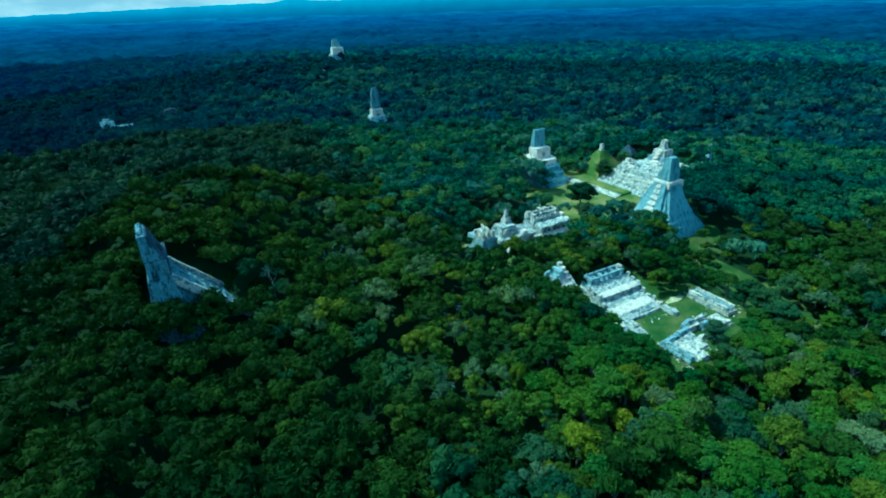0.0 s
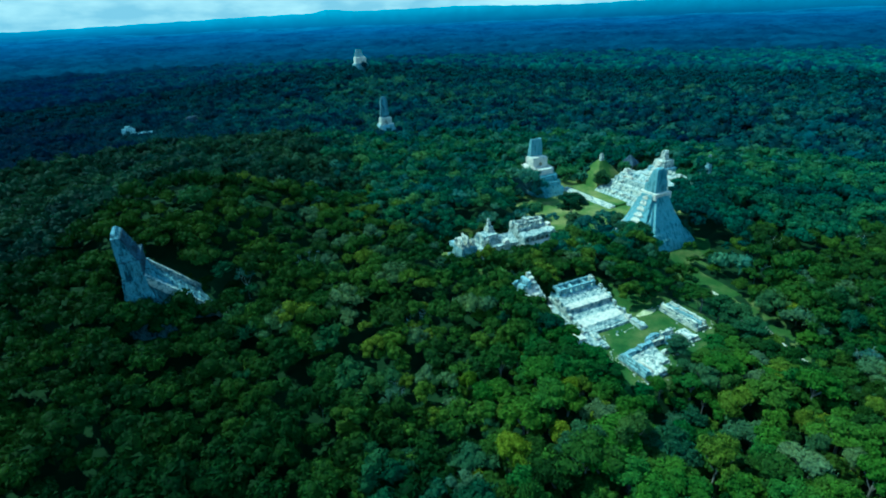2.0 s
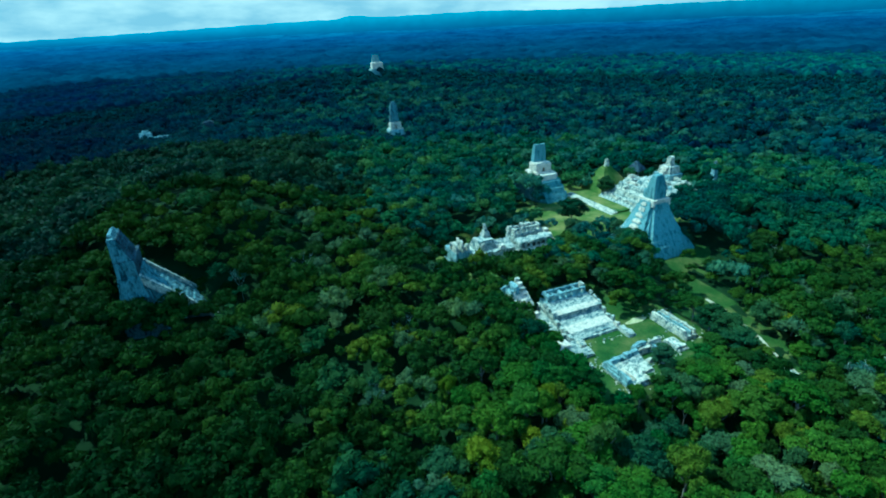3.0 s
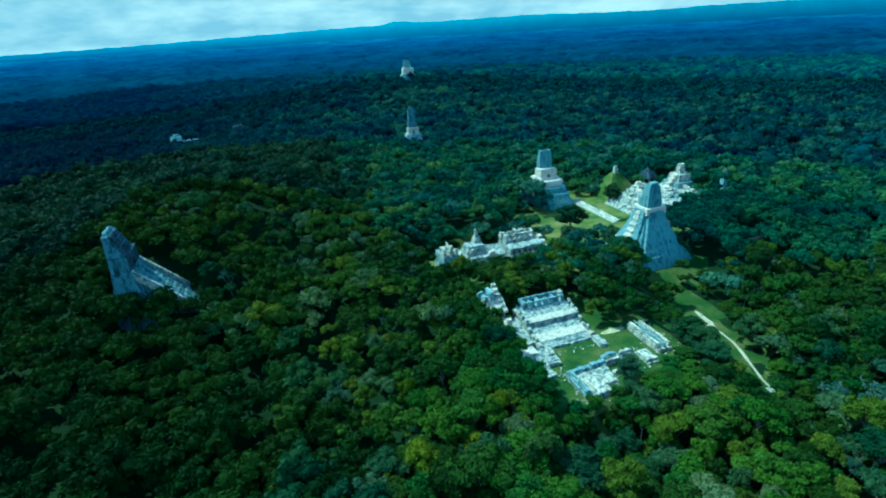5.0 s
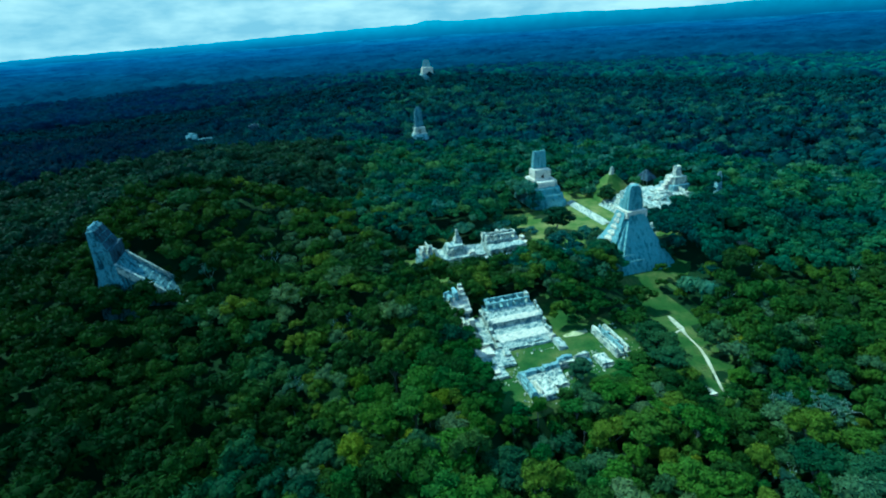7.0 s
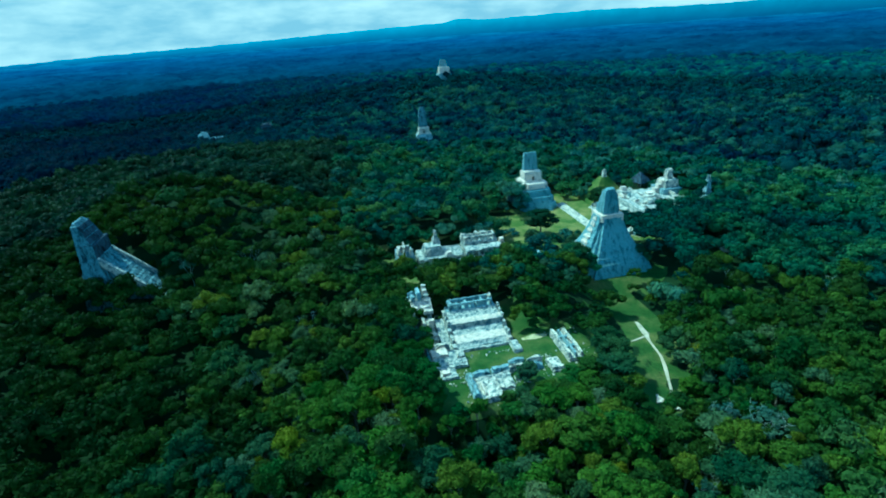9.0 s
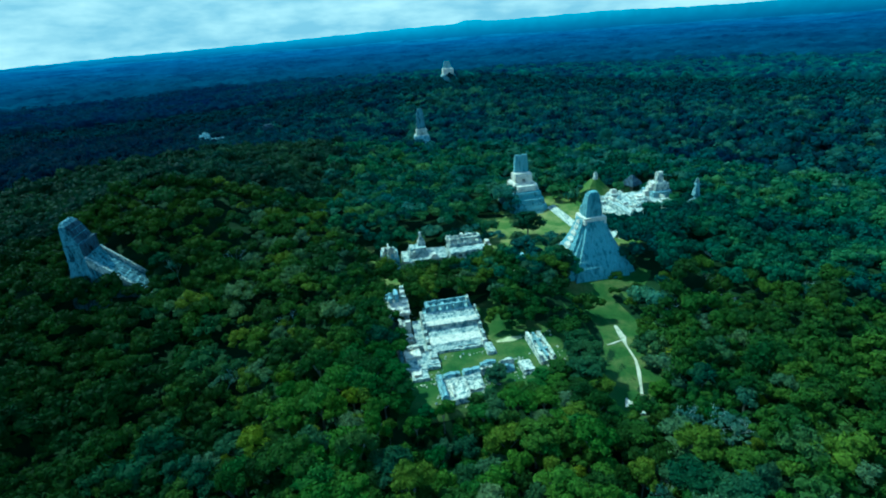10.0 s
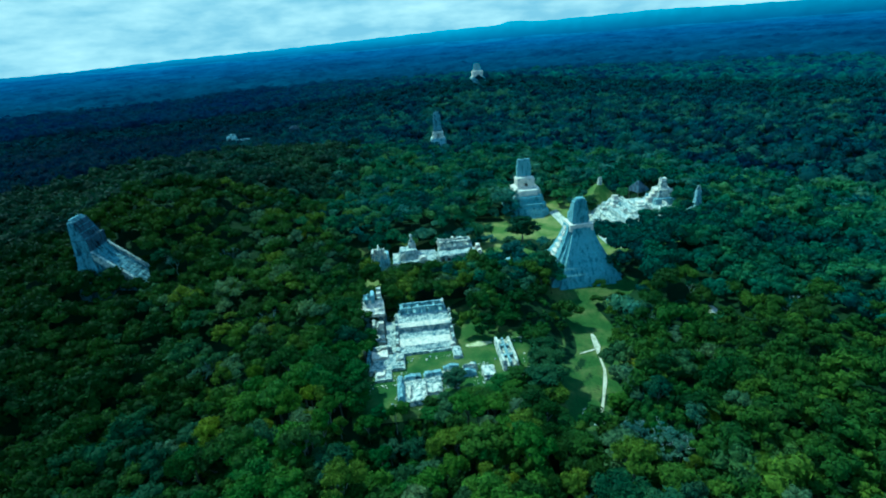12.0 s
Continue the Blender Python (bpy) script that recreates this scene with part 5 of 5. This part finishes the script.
def join_trees(label, mat, shapes, xs, ys, tops, sizes, tones, turns):
    """Many crowns as one mesh, for woods that nobody could count."""
    av, af, at_, n0 = [], [], [], 0
    for q in range(len(xs)):
        v, f_ = shapes[q % len(shapes)]
        a_, s = math.radians(turns[q]), sizes[q]
        c_, s_n = math.cos(a_), math.sin(a_)
        av.append(np.stack([(v[:, 0] * c_ - v[:, 1] * s_n) * s + xs[q], (v[:, 0] * s_n + v[:, 1] * c_) * s + ys[q], v[:, 2] * s + tops[q]], 1))
        af.append(f_ + n0)
        at_.append(np.full(len(v), tones[q]))
        n0 += len(v)
    ob = new("forest", mesh_object("forest", np.concatenate(av), np.concatenate(af), mat, np.concatenate(at_)))
    return tagged(ob, label, "forest", kind="stuff")


rest = np.array([q not in near for q in range(len(ux))])
# trees far enough off to take the haze-tinted leaves
in_haze = (uy + 0.6 * ux > 288 + rng.uniform(-25, 25, len(ux))) & (ux > 75 + 0.12 * uy + rng.uniform(-20, 20, len(ux)))
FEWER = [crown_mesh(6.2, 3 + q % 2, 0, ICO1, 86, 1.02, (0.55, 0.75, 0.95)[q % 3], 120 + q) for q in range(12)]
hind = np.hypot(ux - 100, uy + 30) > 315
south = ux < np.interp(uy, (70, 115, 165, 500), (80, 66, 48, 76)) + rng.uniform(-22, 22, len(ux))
# low southern crowns halved in tone, shade painted into the leaves
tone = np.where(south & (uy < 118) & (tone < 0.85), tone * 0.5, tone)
for sel, label, mat, shapes in ((rest & south & ~in_haze & ~hind, "green forest canopy on the southern slopes, darkened as if shaded", leaves_shaded, LOW), (rest & ~south & ~in_haze & ~hind, "dense green tropical forest canopy round the ruins", leaves, FINE), (rest & in_haze & ~hind, "dense forest canopy beside the temples, hazed blue-green", leaves_thin_haze, LOW),
                                (rest & south & ~in_haze & hind, "forest canopy on far slopes, dulled by painted haze", leaves_dull_haze, FEWER), (rest & ~south & ~in_haze & hind, "forest canopy on rising land, dulled by painted haze", leaves_dull_haze, FEWER), (rest & in_haze & hind, "dense forest canopy behind the temples, hazed blue-green", leaves_thin_haze, FEWER)):
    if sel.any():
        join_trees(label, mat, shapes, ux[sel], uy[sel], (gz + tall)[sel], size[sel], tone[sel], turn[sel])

# young growth that fills the gaps between the nearest trees
SMALL = [crown_mesh(6.8, 2 + q % 2, 0, ICO1, 34, 1.65, 0.65, 190 + q) for q in range(8)]
SHRUBS = [crown_mesh(5.0, 3, 0, ICO1, 110, 0.6, 0.6, 230 + q) for q in range(8)]
bx, by = rng.uniform(20, 290, 2600), rng.uniform(0, 130, 2600)
ok = (clearing(bx, by, 1.0) < 0.8) & (np.hypot(bx - 150, (by - 40) * 1.1) < 140)
bx, by = bx[ok][:760], by[ok][:760]
bs = rng.uniform(0.5, 0.85, len(bx))
join_trees("low leafy undergrowth between the forest trees", leaves, SHRUBS, bx, by, land(bx, by) + np.where((by < 86) & (bx > 120) & (bx < 235), np.clip(0.6 * (84 - by), 2.5, 10), rng.uniform(8, 14, len(bx))), bs, rng.uniform(0, 0.7, len(bx)), rng.uniform(0, 360, len(bx)))

# forest under the flight
wx, wy = np.meshgrid(np.arange(-120, 270, 8.6), np.arange(-150, 140, 8.6), indexing="ij")
wx, wy = (wx + rng.uniform(-3, 3, wx.shape)).ravel(), (wy + rng.uniform(-3, 3, wy.shape)).ravel()
ok = (wy < -8 - 0.2 * np.abs(wx - 150)) | (np.degrees(np.arctan2(wx - 60, wy + 90)) < -39.5)
wx, wy = wx[ok], wy[ok]
join_trees("dense green forest canopy below the open slope", leaves_shaded, FEWER, wx, wy, land(wx, wy) + rng.uniform(13, 18, len(wx)), rng.uniform(0.7, 1.3, len(wx)), rng.uniform(0, 1, len(wx)), rng.uniform(0, 360, len(wx)))


def south_dim(x, y):
    """Tone factor that dims crowns towards the south; the dimming is painted in."""
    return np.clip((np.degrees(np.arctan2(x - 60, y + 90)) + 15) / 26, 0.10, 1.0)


# woods further out, joined: fewer leaves to a crown
vx, vy = np.meshgrid(np.arange(-700, 1150, 11.0), np.arange(0, 1010, 11.0), indexing="ij")
vx = (vx + rng.uniform(-0.45, 0.45, vx.shape) * 11.0).ravel()
vy = (vy + rng.uniform(-0.45, 0.45, vy.shape) * 11.0).ravel()
vd, vb = np.hypot(vx - 80, vy + 30), np.degrees(np.arctan2(vx - 60, vy + 90))
sel = (vd > 498) & (vd < 870) & (vb > -40) & (vb < 72) & (np.hypot(vx - 316, (vy - 920) * 0.8) > 13) & (np.hypot(vx - 200, vy - 484) > 10)
vx, vy = vx[sel], vy[sel]
vz = land(vx, vy)
av, af, at_, n0 = [], [], [], 0
for idx in range(len(vx)):
    v, f_ = SMALL[idx % 8]
    a_, s = rng.uniform(0, 6.28), float(np.clip(np.exp(rng.normal(0.08, 0.28)), 0.65, 1.7))
    c_, s_n = math.cos(a_), math.sin(a_)
    top = vz[idx] + 12.5 + 3.2 * s + rng.normal(0, 1.8) + 13 * math.exp(-((vx[idx] - 316) ** 2 + (vy[idx] - 905) ** 2) / 900)
    av.append(np.stack([(v[:, 0] * c_ - v[:, 1] * s_n) * s + vx[idx], (v[:, 0] * s_n + v[:, 1] * c_) * s + vy[idx], v[:, 2] * s + top], 1))
    af.append(f_ + n0)
    at_.append(np.full(len(v), rng.uniform(0, 1) * south_dim(vx[idx], vy[idx])))
    n0 += len(v)
woods = new("forest", mesh_object("forest", np.concatenate(av), np.concatenate(af), leaves_mid_haze, np.concatenate(at_)))
tagged(woods, "dense forest canopy beyond the temples, hazed dark blue-green", "forest", kind="stuff")

# the last trees that can be told apart
vx, vy = np.meshgrid(np.arange(-900, 1300, 12.6), np.arange(200, 1130, 12.6), indexing="ij")
vx, vy = (vx + rng.uniform(-6, 6, vx.shape)).ravel(), (vy + rng.uniform(-6, 6, vy.shape)).ravel()
vd, vb = np.hypot(vx - 80, vy + 30), np.degrees(np.arctan2(vx - 60, vy + 90))
sel = (vd > 868) & (vd < 1150) & (vb > -42) & (vb < 74) & (np.hypot(vx - 316, (vy - 920) * 0.8) > 13)
vx, vy = vx[sel], vy[sel]
FARS = [crown_mesh(7.6, 2, 0, ICO1, 16, 2.4, 0.5, 300 + q, full=1.0) for q in range(8)]
join_trees("forest canopy towards the far temple, hazed dark teal", leaves_haze, FARS, vx, vy, land(vx, vy) + 15.5 + 13 * np.exp(-((vx - 316) ** 2 + (vy - 905) ** 2) / 900) + rng.normal(0, 2.2, len(vx)), np.clip(np.exp(rng.normal(0.05, 0.28, len(vx))), 0.65, 1.6),
           rng.uniform(0, 0.85, len(vx)) * south_dim(vx, vy), rng.uniform(0, 360, len(vx)))

# far canopy: one sheet of crowns running to the plain
fr_ = np.concatenate([[1080.0], np.cumsum(np.geomspace(3.2, 5.0, 130)) + 1080.0])
fa = np.radians(np.arange(-48, 76, 0.24))
X, Y = 80 + fr_[:, None] * np.sin(fa), -30 + fr_[:, None] * np.cos(fa)


def canopy(x, y, cell, seed):
    """Height and tone of a roof of domed crowns, one to each cell of a shaken grid."""
    ci, cj = np.floor(x / cell).astype(int), np.floor(y / cell).astype(int)
    best, tn = np.full(x.shape, -9.0), np.zeros(x.shape)
    for di in (-1, 0, 1):
        for dj in (-1, 0, 1):
            a_, b_ = ci + di, cj + dj

            def h_(k_):
                return np.modf(np.abs(np.sin(a_ * 127.1 + b_ * 311.7 + k_ * 74.7 + seed) * 43758.5453))[0]
            px, py = (a_ + 0.15 + 0.7 * h_(1)) * cell, (b_ + 0.15 + 0.7 * h_(2)) * cell
            rr = cell * (0.6 + 0.35 * h_(3))
            d2 = ((x - px) ** 2 + (y - py) ** 2) / rr ** 2
            z = np.where(d2 < 1, np.sqrt(np.clip(1 - d2, 0, 1)) * rr * 0.75 + h_(4) * cell * 0.55, -3.0)
            tn = np.where(z > best, h_(5), tn)
            best = np.maximum(best, z)
    return best, tn


zc, tc = canopy(X, Y, 11.0, 0.0)
zb, tb = canopy(X, Y, 17.0, 5.0)
dd = fr_[:, None]
wide = np.clip((dd - 1200) / 700, 0, 1)
Z = land(X, Y) + 3.5 + 1.7 * zc * (1 - wide) + 1.6 * zb * wide + rng.uniform(-1.3, 1.3, X.shape)
T = tc * (1 - wide) + tb * wide
Z[0] -= 14
nr, na = X.shape
i, j = np.meshgrid(np.arange(nr - 1), np.arange(na - 1), indexing="ij")
ff = np.stack([i * na + j, i * na + j + 1, (i + 1) * na + j + 1, (i + 1) * na + j], -1).reshape(-1, 4)
# tone falls with distance and southwards: haze and dimming put into colour
far_forest = new("far_forest", mesh_object("far_forest", np.stack([X, Y, Z], -1).reshape(-1, 3), ff, leaves_far_haze, (T * south_dim(X, Y) * np.clip(1.1 - (dd - 1080) / 1500, 0.55, 1.1)).ravel()))
tagged(far_forest, "unbroken forest canopy running to the horizon, hazed dark blue", "forest", kind="stuff")

# distance: the plain and the hills behind it, their blue haze painted in
br = np.concatenate([[float(fr_[-1]) - 50], np.cumsum(np.geomspace(6.0, 34.0, 185)) + float(fr_[-1]) - 50])
ba = np.radians(np.arange(-52, 78, 0.45))
X, Y = 80 + br[:, None] * np.sin(ba), -30 + br[:, None] * np.cos(ba)
zb, tb = canopy(X, Y, 22.0, 9.0)
Z = land(X, Y) + 6 + 1.1 * zb * np.clip(1.3 - (br[:, None] - 1400) / 2600, 0.2, 1) + 6 * np.sin(X * 0.006 + 2 * np.sin(Y * 0.003)) * np.sin(Y * 0.008) * np.clip((br[:, None] - 1500) / 800, 0, 1)
Z[0] -= 14
nr, na = X.shape
i, j = np.meshgrid(np.arange(nr - 1), np.arange(na - 1), indexing="ij")
ff = np.stack([i * na + j, i * na + j + 1, (i + 1) * na + j + 1, (i + 1) * na + j], -1).reshape(-1, 4)
plain = new("backdrop", mesh_object("backdrop", np.stack([X, Y, Z], -1).reshape(-1, 3), ff, plain_haze))
tagged(plain, "hazy blue forest plain in the distance", "backdrop", kind="structure")
ba = np.radians(np.arange(-60, 90, 0.15))
deg = np.degrees(ba)
ridge = np.interp(deg, (-60, -35, -29, -20, -10, 0, 8, 12.3, 13.8, 14.8, 16.5, 28, 34, 40, 44, 60, 90), (84, 84, 88, 114, 132, 158, 178, 184, 205, 206, 188, 200, 185, 178, 188, 180, 180))
ridge = np.maximum(84, ridge + 1.6 * np.sin(deg * 1.9 + 1) + 1.2 * np.sin(deg * 4.3) + 0.8 * np.sin(deg * 9.7))
prof = np.concatenate([np.full((1, len(ba)), 60.0), 84 + (ridge - 84)[None] * np.array([0.0, 0.45, 0.8, 1.0])[:, None]])
rr = np.array([4450, 4480, 4560, 4640, 4720.0])[:, None]
X, Y = 80 + rr * np.sin(ba), -30 + rr * np.cos(ba)
nr, na = X.shape
i, j = np.meshgrid(np.arange(nr - 1), np.arange(na - 1), indexing="ij")
ff = np.stack([i * na + j, i * na + j + 1, (i + 1) * na + j + 1, (i + 1) * na + j], -1).reshape(-1, 4)
hills = new("backdrop", mesh_object("backdrop", np.stack([X, Y, prof], -1).reshape(-1, 3), ff, hill_haze))
hills.data.polygons.foreach_set("use_smooth", np.ones(len(ff), dtype=bool))
tagged(hills, "low haze-blue hills along the horizon", "backdrop", kind="structure")
